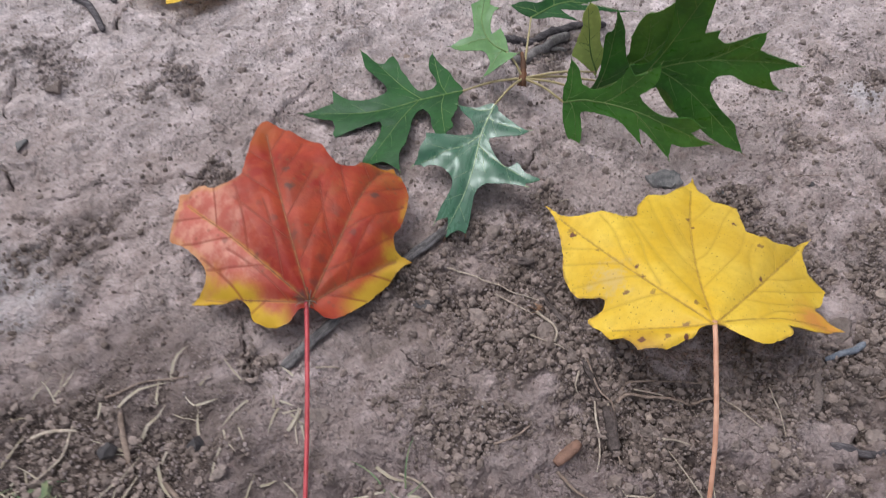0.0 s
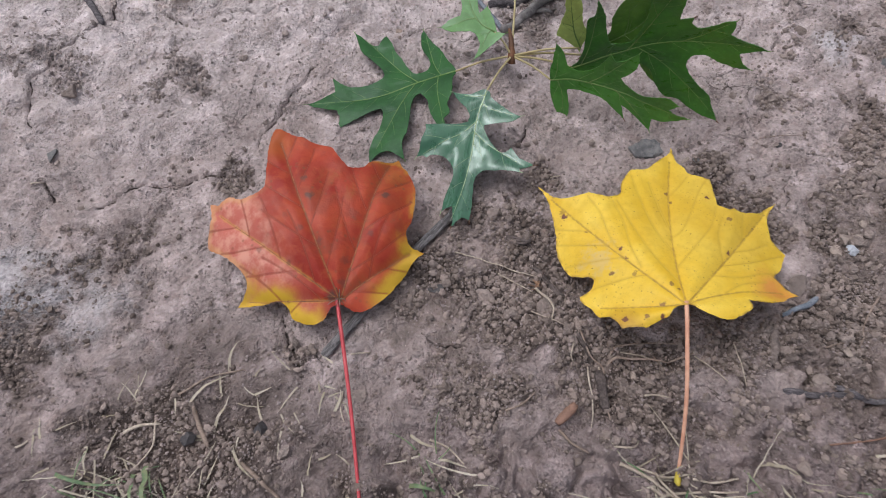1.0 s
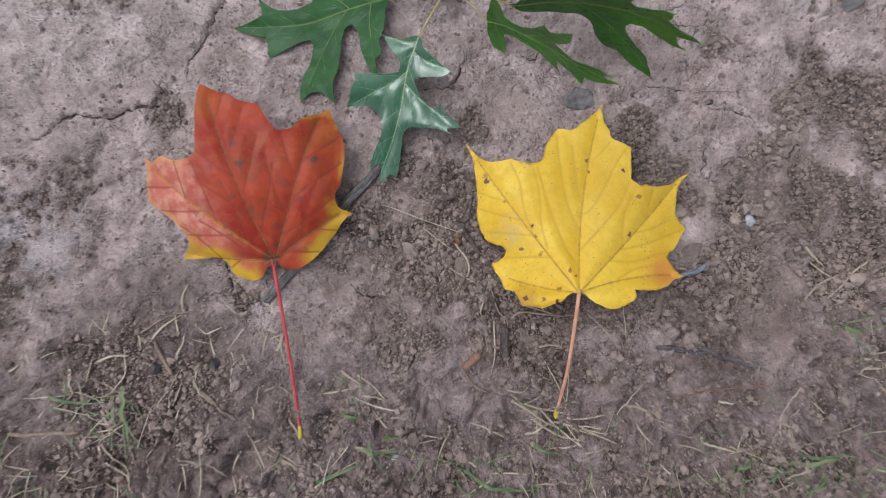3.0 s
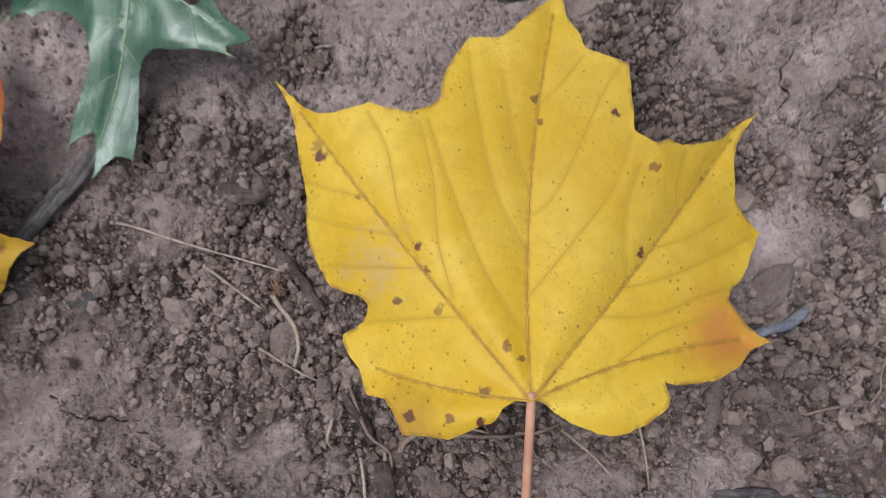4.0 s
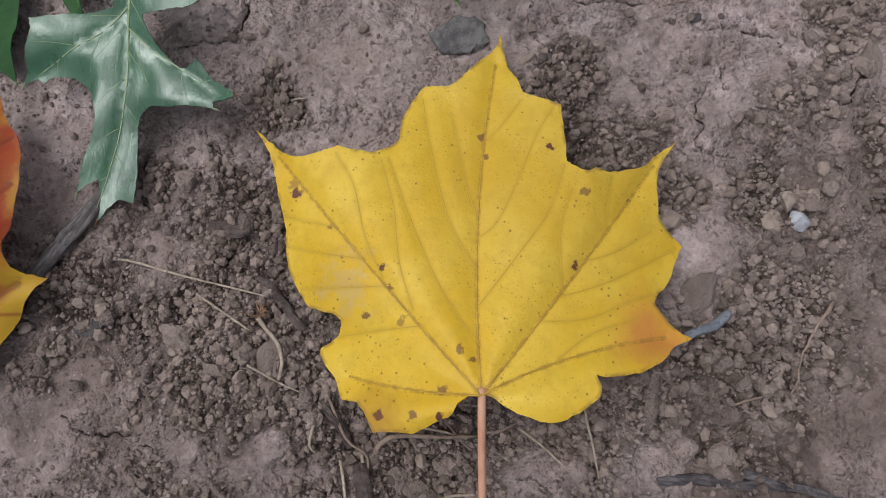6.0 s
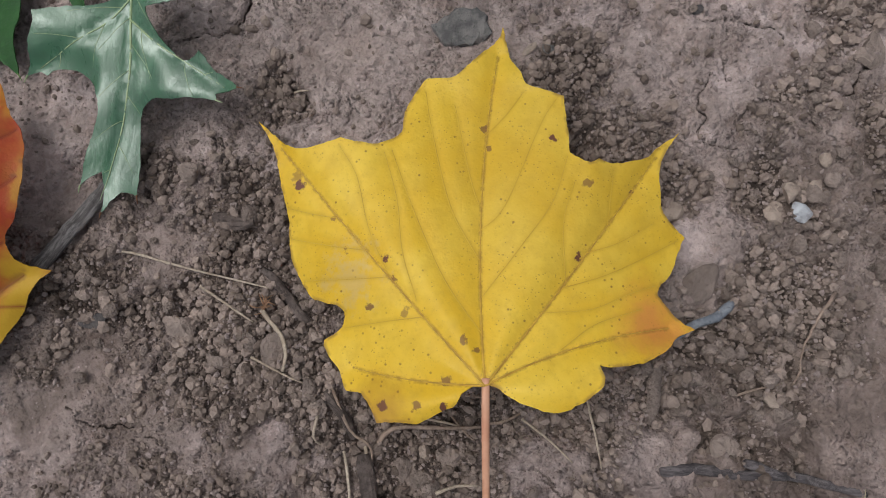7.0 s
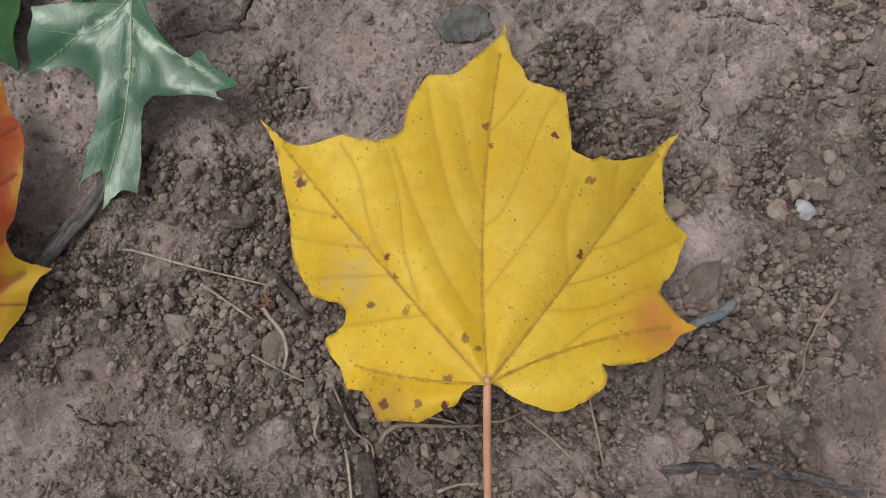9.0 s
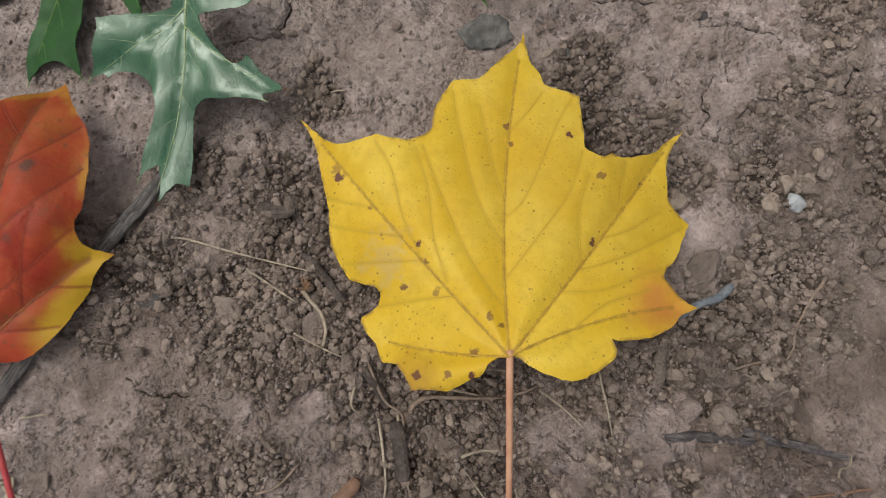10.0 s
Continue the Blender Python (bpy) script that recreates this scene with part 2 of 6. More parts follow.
def yellow_blade():
    m = Nodes("yellow_blade")
    flat = m.flat()
    c = m.mix(m.ramp(m.noise(38, 4, vector=flat), 0.36, 0.66), (0.74, 0.475, 0.026), (0.83, 0.59, 0.07))
    c = m.mix(m.ramp(m.noise(160, 5, vector=flat), 0.42, 0.72, 0.0, 0.4), c, (0.6, 0.375, 0.03))
    # a fold beside the midrib shaded by browner colour; an orange flush on one lobe
    c = m.mix(m.ramp(m.far((0.060, -0.016, 0.012)), 0.058, 0.012, 0.0, 0.3), c, (0.50, 0.315, 0.04))
    flush = m.math("ADD", m.far((0.0165, -0.046, 0.02)), m.math("MULTIPLY", m.math("SUBTRACT", m.noise(110, 5, 0.65, vector=flat), 0.25), 0.022))
    c = m.mix(m.ramp(flush, 0.024, 0.006, 0.0, 0.85), c, (0.62, 0.24, 0.06))
    # a browned, mottled lower margin
    brown = m.math("ADD", m.far((-0.011, 0.027, 0.025)), m.math("MULTIPLY", m.noise(200, 4, vector=flat), 0.016))
    c = m.mix(m.ramp(brown, 0.024, 0.008, 0.0, 0.7), c, (0.42, 0.22, 0.03))
    # freckles
    freckle = m.cells(420, flat)
    c = m.mix(m.ramp(m.noise(520, 5, 0.75, vector=flat), 0.5, 0.72, 0.0, 0.3), c, (0.5, 0.3, 0.03))
    dust = m.math("MULTIPLY", m.ramp(m.cells(900, flat), 0.24, 0.08), m.ramp(m.noise(48, 5, 0.7, vector=flat), 0.44, 0.62, 0.05, 0.75))
    c = m.mix(dust, c, (0.3, 0.16, 0.025))
    few = m.ramp(m.noise(75, 3, vector=flat), 0.46, 0.62)
    few = m.math("MAXIMUM", few, m.ramp(m.far((-0.004, 0.026, 0.02)), 0.03, 0.012, 0.0, 0.9))
    # scuffed patches
    scuff = m.math("ADD", m.far((0.026, 0.036, 0.012)), m.math("MULTIPLY", m.noise(180, 5, 0.7, vector=flat), 0.04))
    c = m.mix(m.ramp(scuff, 0.033, 0.024, 0.0, 0.6), c, (0.62, 0.46, 0.2))
    c = m.mix(m.math("MULTIPLY", m.ramp(freckle, 0.2, 0.06), m.math("MULTIPLY", few, 0.8)), c, (0.22, 0.1, 0.02))
    # paler seams along the branches, brown specks strung along the main veins, a browned margin
    c = m.mix(m.ramp(m.field("branch"), 0.0014, 0.0, 0.0, 0.4), c, (0.54, 0.34, 0.03))
    strung = m.math("MULTIPLY", m.ramp(m.field("rib"), 0.0009, 0.0002), m.ramp(m.noise(420, 4, 0.7, vector=flat), 0.34, 0.62, 0.0, 0.6))
    c = m.mix(strung, c, (0.26, 0.13, 0.025))
    rim = m.math("MULTIPLY", m.ramp(m.field("margin"), 0.0012, 0.0001), m.ramp(m.noise(130, 4, 0.6, vector=flat), 0.47, 0.6, 0.0, 0.7))
    c = m.mix(rim, c, (0.3, 0.16, 0.04))
    # brown spots
    warp = m.math("MULTIPLY", m.math("SUBTRACT", m.noise(560, 4, vector=flat), 0.5), 0.0045)
    total = 0.0
    for x, y, z, r in YELLOW_SPOTS:
        n = m.node("ShaderNodeVectorMath")
        n.operation = "DISTANCE"
        m.put(n.inputs[0], flat)
        n.inputs[1].default_value = (x * MM, y * MM, 0)
        near = m.ramp(m.math("ADD", n.outputs["Value"], warp), r * 1.15 * MM, r * 0.6 * MM, 0.0, min(1.0, 1.25 * z))
        total = m.math("MAXIMUM", total, near)
    c = m.mix(total, c, (0.15, 0.055, 0.035))
    n = m.bump(m.noise(220, 4, 0.55, flat), 0.35, 0.0007)
    n = m.bump(m.cells(900, flat, "DISTANCE_TO_EDGE"), 0.2, 0.0003, n)
    return m.done(c, m.ramp(m.noise(60), 0.3, 0.7, 0.45, 0.6), n, spec=0.4, sss=0.15)


YELLOW_SPOTS = [
    (30.9, 28.2, 1.0, 1.2), (34.8, -23.4, 1.0, 1.2), (51.5, 56.5, 0.8, 1.7), (54, 57.5, 0.4, 1.6), (69.1, -15.7, 0.85, 1.0),
    (56.2, -25.8, 0.55, 1.5), (71.9, 3.7, 0.6, 1.2), (65.6, 2.1, 0.6, 0.9), (17.6, 31.7, 0.65, 1.0), (16.8, 21.9, 0.45, 1.4),
    (10.9, 6.0, 0.6, 0.9), (8.6, 2.7, 0.6, 0.8), (0.3, 9.8, 0.6, 1.5), (-7.6, 25.8, 0.75, 1.4), (-6.4, 16.8, 0.6, 1.1), (-6.1, 10, 0.8, 1.2),
    (25.5, 25.5, 0.6, 0.8), (41.6, 45, 0.5, 0.7), (32.6, 40.1, 0.5, 0.8), (56.1, -39.6, 0.6, 0.8),
]


def red_blade():
    m = Nodes("red_blade")
    flat = m.flat()
    place_on = m.node("ShaderNodeSeparateXYZ")
    m.put(place_on.inputs[0], flat)
    along, across = place_on.outputs["X"], place_on.outputs["Y"]
    wob = m.math("MULTIPLY", m.math("SUBTRACT", m.noise(75, 5, 0.62, vector=flat), 0.5), 0.02)
    fray = m.math("MULTIPLY", m.math("SUBTRACT", m.noise(190, 5, 0.7, vector=flat), 0.5), 0.006)
    c = m.mix(m.ramp(m.noise(34, 5, vector=flat), 0.36, 0.66), (0.3, 0.026, 0.016), (0.43, 0.062, 0.028))
    c = m.mix(m.ramp(m.noise(120, 5, 0.68, vector=flat, distort=0.5), 0.46, 0.66, 0.0, 0.5), c, (0.48, 0.095, 0.036))
    c = m.mix(m.ramp(m.noise(60, 4, 0.6, vector=flat, distort=0.4), 0.5, 0.66, 0.0, 0.5), c, (0.24, 0.048, 0.03))
    # olive-brown mottling where the red is going off
    c = m.mix(m.math("MULTIPLY", m.ramp(m.noise(48, 6, 0.7, vector=flat, distort=0.6), 0.52, 0.66, 0.0, 0.55), m.ramp(m.math("ADD", across, wob), 0.004, -0.03)), c, (0.3, 0.11, 0.035))

    def patch(at, inner, outer, most):
        n = m.node("ShaderNodeVectorMath")
        n.operation = "DISTANCE"
        m.put(n.inputs[0], flat)
        n.inputs[1].default_value = (at[0], at[1], 0)
        return m.ramp(m.math("ADD", n.outputs["Value"], wob), outer, inner, 0.0, most)

    # one flank dulls to orange-brown, the top corner too
    flank = m.ramp(m.math("ADD", across, wob), -0.03, -0.056, 0.0, 0.45)
    c = m.mix(flank, c, m.mix(m.ramp(m.noise(70, 5, 0.65, vector=flat), 0.42, 0.62), (0.4, 0.075, 0.025), (0.46, 0.14, 0.03)))
    c = m.mix(patch((0.094, 0.002), 0.004, 0.02, 0.7), c, (0.4, 0.1, 0.02))
    # the other flank turns orange and pale pink, which paints in its sheen
    pink_sheen = m.ramp(m.math("ADD", across, wob), 0.008, 0.03, 0.0, 0.9)
    c = m.mix(pink_sheen, c, m.mix(m.ramp(m.noise(90, 5, 0.65, vector=flat), 0.4, 0.62), (0.53, 0.15, 0.115), (0.68, 0.33, 0.25)))
    margin = m.math("ADD", m.field("margin"), fray)
    c = m.mix(m.math("MULTIPLY", pink_sheen, m.ramp(margin, 0.0035, 0.001, 0.0, 0.5)), c, (0.6, 0.36, 0.13))
    # yellow margins: broad below, narrow on the far flank
    low = m.ramp(m.math("ADD", along, wob), 0.024, 0.01)
    right = m.ramp(across, -0.008, -0.022)
    c = m.mix(m.math("MULTIPLY", m.math("MULTIPLY", low, right), m.ramp(margin, 0.0125, 0.003)), c, m.mix(m.ramp(margin, 0.009, 0.003), (0.45, 0.15, 0.03), (0.54, 0.33, 0.03)))
    c = m.mix(m.math("MULTIPLY", m.math("MULTIPLY", m.ramp(m.math("ADD", along, wob), 0.034, 0.02), m.ramp(across, 0.006, 0.016)), m.ramp(margin, 0.0115, 0.0025)), c, m.mix(m.ramp(margin, 0.008, 0.0035), (0.56, 0.2, 0.05), (0.6, 0.37, 0.03)))
    c = m.mix(m.math("MULTIPLY", m.ramp(across, -0.036, -0.046), m.math("MULTIPLY", m.ramp(margin, 0.0028, 0.0012, 0.0, 0.85), m.ramp(m.noise(38, 4, 0.6, vector=flat), 0.44, 0.58))), c, (0.46, 0.22, 0.03))
    # seams along the veins: olive and yellowish beside the main ones, dark red along the branches
    c = m.mix(m.ramp(m.math("ADD", m.field("rib"), m.math("MULTIPLY", fray, 0.5)), 0.0013, 0.0002, 0.0, 0.5), c, m.mix(m.ramp(m.math("ADD", across, wob), -0.002, 0.012), (0.2, 0.07, 0.035), (0.54, 0.29, 0.06)))
    c = m.mix(m.ramp(m.field("branch"), 0.0009, 0.0002, 0.0, 0.45), c, (0.2, 0.035, 0.02))
    # dull blotches
    warp = m.math("MULTIPLY", m.math("SUBTRACT", m.noise(420, 3, vector=flat), 0.5), 0.005)
    total = 0.0
    for x, y, most, r in RED_SPOTS:
        n = m.node("ShaderNodeVectorMath")
        n.operation = "DISTANCE"
        m.put(n.inputs[0], flat)
        n.inputs[1].default_value = (x * MM, y * MM, 0)
        total = m.math("MAXIMUM", total, m.ramp(m.math("ADD", n.outputs["Value"], warp), r * 1.5 * MM, r * 0.4 * MM, 0.0, most))
    c = m.mix(total, c, (0.11, 0.055, 0.045))
    c = m.mix(m.math("MULTIPLY", m.ramp(m.cells(260, flat), 0.3, 0.1), m.ramp(m.noise(50, 3, vector=flat), 0.46, 0.62, 0, 0.6)), c, (0.2, 0.075, 0.04))
    n = m.bump(m.noise(120, 4, 0.58, flat, 0.4), 0.5, 0.0013)
    n = m.bump(m.cells(800, flat, "DISTANCE_TO_EDGE"), 0.3, 0.0003, n)
    return m.done(c, m.ramp(m.noise(50), 0.3, 0.7, 0.42, 0.55), n, spec=0.27, sss=0.15)


RED_SPOTS = [
    (63.4, -6.7, 0.75, 1.6), (52.5, -6.1, 0.85, 2.0), (38.5, 4.4, 0.5, 1.5), (41.3, -42.1, 0.85, 2.0), (38.4, 27.6, 0.45, 1.4), (29.4, -2.4, 0.5, 1.7),
    (35.9, -22.9, 0.35, 2.4), (3.3, 2.8, 0.85, 2.4), (7, -4.6, 0.5, 2.0), (47, 9, 0.3, 1.6), (24, -27, 0.5, 1.5), (26, 16, 0.5, 1.3), (16, -10, 0.4, 1.6),
]


def oak_blade(name, a, b, rough, coat=0.1, relief=1.0, shine=0.5):
    m = Nodes(name)
    c = m.mix(m.ramp(m.noise(45, 4), 0.36, 0.66), a, b)
    c = m.mix(m.ramp(m.noise(300, 4), 0.45, 0.72, 0.0, 0.35), c, tuple(v * 1.5 for v in b))
    # fine lengthwise streaks in the wax
    pull = m.node("ShaderNodeMapping")
    m.put(pull.inputs["Vector"], m.coord)
    pull.inputs["Scale"].default_value = (0.3, 1.0, 1.0)
    streak = m.noise(260, 5, 0.65, pull.outputs[0], 0.6)
    rough = m.ramp(streak, 0.35, 0.65, rough * 0.75, rough * 1.5)
    n = m.bump(m.noise(110, 4, 0.55), 0.4 * relief, 0.0011)
    n = m.bump(streak, 0.35 * relief, 0.0008, n)
    n = m.bump(m.cells(700, None, "DISTANCE_TO_EDGE"), 0.3 * relief, 0.0003, n)
    m.bsdf.inputs["Specular Tint"].default_value = (0.84, 0.97, 1.0, 1.0)
    return m.done(c, rough, n, spec=shine + 0.4 * coat, coat=coat, sss=0.2 - 0.12 * coat)


# lit copy of the oak leaf: glossier, with sheen painted into a bluer base
oak_sheen = oak_blade("oak_sheen_green", (0.012, 0.08, 0.032), (0.023, 0.115, 0.048), 0.28, 0.8, 0.5, 0.55)
oak_green = oak_blade("oak_green", (0.015, 0.072, 0.014), (0.026, 0.108, 0.022), 0.4, 0.0, 1.2, 0.34)
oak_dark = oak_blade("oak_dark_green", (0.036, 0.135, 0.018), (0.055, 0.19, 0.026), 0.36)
oak_mid = oak_blade("oak_mid_green", (0.05, 0.17, 0.024), (0.075, 0.23, 0.036), 0.36)
oak_light = oak_blade("oak_light_green", (0.085, 0.2, 0.03), (0.12, 0.26, 0.04), 0.42)
oak_lime = oak_blade("oak_lime_green", (0.36, 0.46, 0.12), (0.42, 0.52, 0.15), 0.45)
oak_pale = oak_blade("oak_pale_underside", (0.08, 0.2, 0.045), (0.12, 0.26, 0.075), 0.36)
yellow_skin, red_skin = yellow_blade(), red_blade()


def plain_skin(name, a, b, rough=0.5, scale=130):
    m = Nodes(name)
    c = m.mix(m.ramp(m.noise(scale, 4), 0.36, 0.66), a, b)
    return m.done(c, rough, m.bump(m.noise(500, 4), 0.3, 0.0003), spec=0.4)


yellow_vein = plain_skin("yellow_vein", (0.55, 0.34, 0.045), (0.38, 0.22, 0.03), 0.5, 300)
yellow_net = plain_skin("yellow_net", (0.62, 0.4, 0.035), (0.54, 0.33, 0.03))
red_net = plain_skin("red_net", (0.37, 0.06, 0.025), (0.28, 0.05, 0.025))
red_vein = plain_skin("red_vein", (0.36, 0.13, 0.04), (0.16, 0.06, 0.035), 0.5, 300)
oak_vein = plain_skin("oak_vein", (0.16, 0.26, 0.08), (0.11, 0.2, 0.05))
pale_vein = plain_skin("pale_vein", (0.36, 0.46, 0.28), (0.27, 0.37, 0.2))
red_stalk = plain_skin("red_stalk", (0.5, 0.07, 0.085), (0.4, 0.04, 0.05), 0.4)
pink_stalk = plain_skin("pink_stalk", (0.64, 0.36, 0.25), (0.54, 0.27, 0.18), 0.45)
oak_stalk = plain_skin("oak_stalk", (0.42, 0.36, 0.2), (0.34, 0.28, 0.14), 0.5)
bud_brown = plain_skin("bud_brown", (0.17, 0.07, 0.03), (0.09, 0.04, 0.02), 0.6)
bud_yellow = plain_skin("bud_yellow", (0.55, 0.42, 0.06), (0.38, 0.34, 0.05), 0.5)

# ---- noise over the plan, in numpy ----


def lattice(ix, iy, seed):
    n = (ix.astype(np.int64) * 374761393 + iy.astype(np.int64) * 668265263 + seed * 1442695041) & 0x7FFFFFFF
    n = ((n ^ (n >> 13)) * 1274126177) & 0x7FFFFFFF
    return ((n ^ (n >> 16)) & 0xFFFFF) / 0xFFFFF


def value_noise(x, y, size, seed):
    x, y = np.asarray(x) / size, np.asarray(y) / size
    ix, iy = np.floor(x), np.floor(y)
    fx, fy = x - ix, y - iy
    fx, fy = fx * fx * fx * (fx * (fx * 6 - 15) + 10), fy * fy * fy * (fy * (fy * 6 - 15) + 10)
    a, b = lattice(ix, iy, seed), lattice(ix + 1, iy, seed)
    c, d = lattice(ix, iy + 1, seed), lattice(ix + 1, iy + 1, seed)
    return (a + (b - a) * fx) * (1 - fy) + (c + (d - c) * fx) * fy - 0.5


def fbm(x, y, size, octaves, seed):
    out, amp = 0.0, 1.0
    for k in range(octaves):
        c, s = math.cos(0.6 + k), math.sin(0.6 + k)
        out = out + amp * value_noise(c * x - s * y + 3.1 * k, s * x + c * y, size, seed + k)
        size, amp = size * 0.5, amp * 0.52
    return out


def lumps(x, y, size, seed):
    """Rounded lumps, one in each cell of the plan, 0 to 1 high."""
    x, y = np.asarray(x) / size, np.asarray(y) / size
    ix, iy = np.floor(x), np.floor(y)
    best = np.zeros_like(x)
    for dx in (-1, 0, 1):
        for dy in (-1, 0, 1):
            jx, jy = ix + dx, iy + dy
            px, py = jx + lattice(jx, jy, seed), jy + lattice(jx, jy, seed + 7)
            r = 0.3 + 0.45 * lattice(jx, jy, seed + 13)
            q = 1 - ((x - px) ** 2 + (y - py) ** 2) / r**2
            best = np.maximum(best, np.sqrt(np.maximum(q, 0)) * r / 0.75)
    return best


# ---- the ground ----
# where the soil lies loose: centre and reach in mm, strength
LOOSE = [
    (42, 168, 24, 1.0), (48, 142, 20, 1.0), (60, 122, 18, 1.0), (76, 106, 20, 0.9), (28, 152, 20, 0.8), (46, 202, 16, 0.9), (62, 230, 11, 0.6),
    (155, 203, 18, 0.6), (172, 168, 10, 0.7), (210, 160, 14, 0.8), (233, 172, 18, 0.8), (168, 113, 16, 0.8), (192, 106, 15, 0.8),
    (212, 115, 12, 0.7), (200, 222, 25, 0.2), (235, 215, 28, 0.35), (110, 112, 15, 0.8), (130, 120, 14, 0.8), (205, 254, 7, 1.0), (12, 148, 26, 0.62), (2, 120, 24, 0.55), (22, 128, 24, 0.65), (-18, 166, 16, 0.45), (-12, 142, 16, 0.45), (20, 211, 9, 0.9), (29, 203, 11, 0.9), (12, 216, 7, 0.7),
    (225, 195, 13, 0.85), (228, 178, 12, 0.8), (221, 166, 11, 0.7), (211, 123, 15, 0.9), (196, 119, 13, 0.8), (167, 121, 11, 0.8), (153, 113, 11, 0.8), (204, 156, 9, 0.7), (164, 191, 13, 0.6), (236, 207, 15, 0.8),
    (8, 178, 16, 0.55), (-8, 186, 14, 0.5), (205, 128, 20, 1.0), (228, 140, 18, 0.9), (188, 132, 10, 0.8), (176, 120, 10, 0.9), (240, 120, 16, 0.9),
    (172, 108, 13, 1.0), (180, 97, 9, 1.0), (156, 110, 9, 1.0), (204, 112, 11, 1.0), (212, 107, 9, 0.9), (187, 83, 5, 0.8), (167, 118, 9, 0.9), (194, 105, 9, 0.9),
]
LOOSE_FAR = [
    (264, 112, 26, 0.9), (300, 115, 32, 0.7), (300, 200, 55, 0.5), (270, 260, 45, 0.35), (350, 240, 70, 0.4), (-138, 120, 24, 0.8),
    (-112, 112, 18, 0.8), (-160, 108, 34, 0.7), (-200, 60, 60, 0.4), (-230, 195, 38, 0.5), (-185, 225, 35, 0.4), (-60, 55, 45, 0.3), (320, 175, 60, 0.7), (345, 100, 50, 0.8), (-84, 152, 12, 0.6), (-140, 271, 13, 0.4), (-112, 266, 10, 0.6), (-222, 378, 28, 0.5), (-150, 345, 24, 0.4),
    (-230, 90, 40, 0.4), (0, 25, 60, 0.3), (130, 15, 70, 0.35), (235, 20, 70, 0.42), (-120, 20, 70, 0.4), (80, 352, 26, 0.45), (180, 330, 40, 0.2),
]
# cracks in the dry crust: width and depth in mm, then the line
CRACKS = [
    (0.75, 3.0, [(63, 268), (60, 263), (58, 259), (54, 257), (49, 256), (43, 257), (36, 256)]),
    (0.5, 1.6, [(40, 230), (40, 224), (42, 220), (44, 216)]),
    (0.45, 1.6, [(206, 222), (204, 216), (200, 209), (200, 205), (198, 198)]),
    (0.45, 1.6, [(194, 203), (191, 198), (187, 194), (188, 190), (185, 186), (186, 182), (191, 179), (197, 177)]),
    (0.6, 2.4, [(247, 192), (242, 192), (239, 188), (236, 185), (232, 185), (229, 187)]),
    (0.5, 1.8, [(194, 222), (203, 217), (207, 217), (212, 215), (217, 212), (221, 208)]),
    (0.6, 2.2, [(10, 160), (7, 153), (7, 151), (3, 149)]),
    (0.45, 1.6, [(-20, 153), (-16, 147), (-14, 145), (-10, 144), (-4, 142), (3, 141)]),
    (0.5, 1.6, [(1, 138), (8, 133)]),
    (2.0, 6.5, [(-176, 446), (-184, 424), (-187, 409), (-200, 402), (-214, 395), (-226, 388), (-226, 381), (-234, 366), (-236, 353), (-236, 337), (-231, 326)]),
    (1.3, 4.0, [(-187, 409), (-170, 408), (-151, 404), (-140, 394.6), (-125, 394), (-110, 397), (-85, 390), (-50, 396)]),
    (1.05, 3.6, [(-55, 338), (-63, 329), (-73, 320), (-83, 304), (-92, 294), (-97, 284)]),
    (1.6, 5.0, [(-226, 293), (-219, 281), (-216, 270)]),
    (1.3, 3.2, [(-190, 262), (-180, 266.5), (-164, 274.7), (-144, 268.7), (-128, 273), (-108, 271), (-102, 258), (-98, 251)]),
    (0.8, 2.0, [(-290, 424), (-261, 426), (-242, 424.5), (-224, 430)]),
    (1.2, 4.0, [(-90, 176), (-89, 170), (-86, 156), (-82, 145)]),
    (0.6, 2.0, [(15, 114), (8, 102), (5, 95)]),
    (1.0, 2.5, [(1.7, 350), (18, 355.5), (27, 356)]),
    (0.7, 2.0, [(-32, 438), (-9, 417), (9, 405)]),
    (0.7, 2.0, [(83, 262), (95, 268), (104, 262), (110, 270)]),
    (0.7, 2.0, [(160, 238), (172, 235), (184, 231)]),
    (1.0, 2.5, [(-120, 60), (-112, 40), (-118, 20)]),
    (1.0, 2.5, [(-70, 10), (-64, 35), (-60, 44)]),
    (0.8, 2.5, [(150, 40), (170, 46), (178, 30)]),
    (0.6, 2.0, [(181, 325), (174, 312), (168, 298)]),
    (0.6, 2.0, [(215, 321), (206, 308), (201, 303), (205, 293)]),
    (0.7, 2.0, [(226, 299), (221, 292), (217, 288)]),
    (0.8, 2.5, [(290, 60), (310, 40), (330, 46)]),
]


# slabs of whole crust between the loose patches
HARD = [(208, 84, 19, 1.0), (228, 78, 18, 1.0), (116, 102, 12, 1.0), (146, 92, 12, 1.0), (179, 152, 12, 0.85), (186, 166, 8, 0.7), (176, 130, 6, 0.6), (-22, 150, 16, 0.8), (40, 129, 6, 1.0), (157, 97, 5, 0.8)]


def hardness(x, y):
    out = np.zeros_like(x)
    for cx, cy, r, s in HARD:
        out = np.maximum(out, s * np.exp(-((((x - cx * MM) ** 2 + (y - cy * MM) ** 2) / (r * MM) ** 2) ** 2)))
    t = np.clip((out + 0.9 * fbm(x, y, 0.014, 4, 97) * (out > 0.02) - 0.3) / 0.45, 0, 1)
    return t * t * (3 - 2 * t)


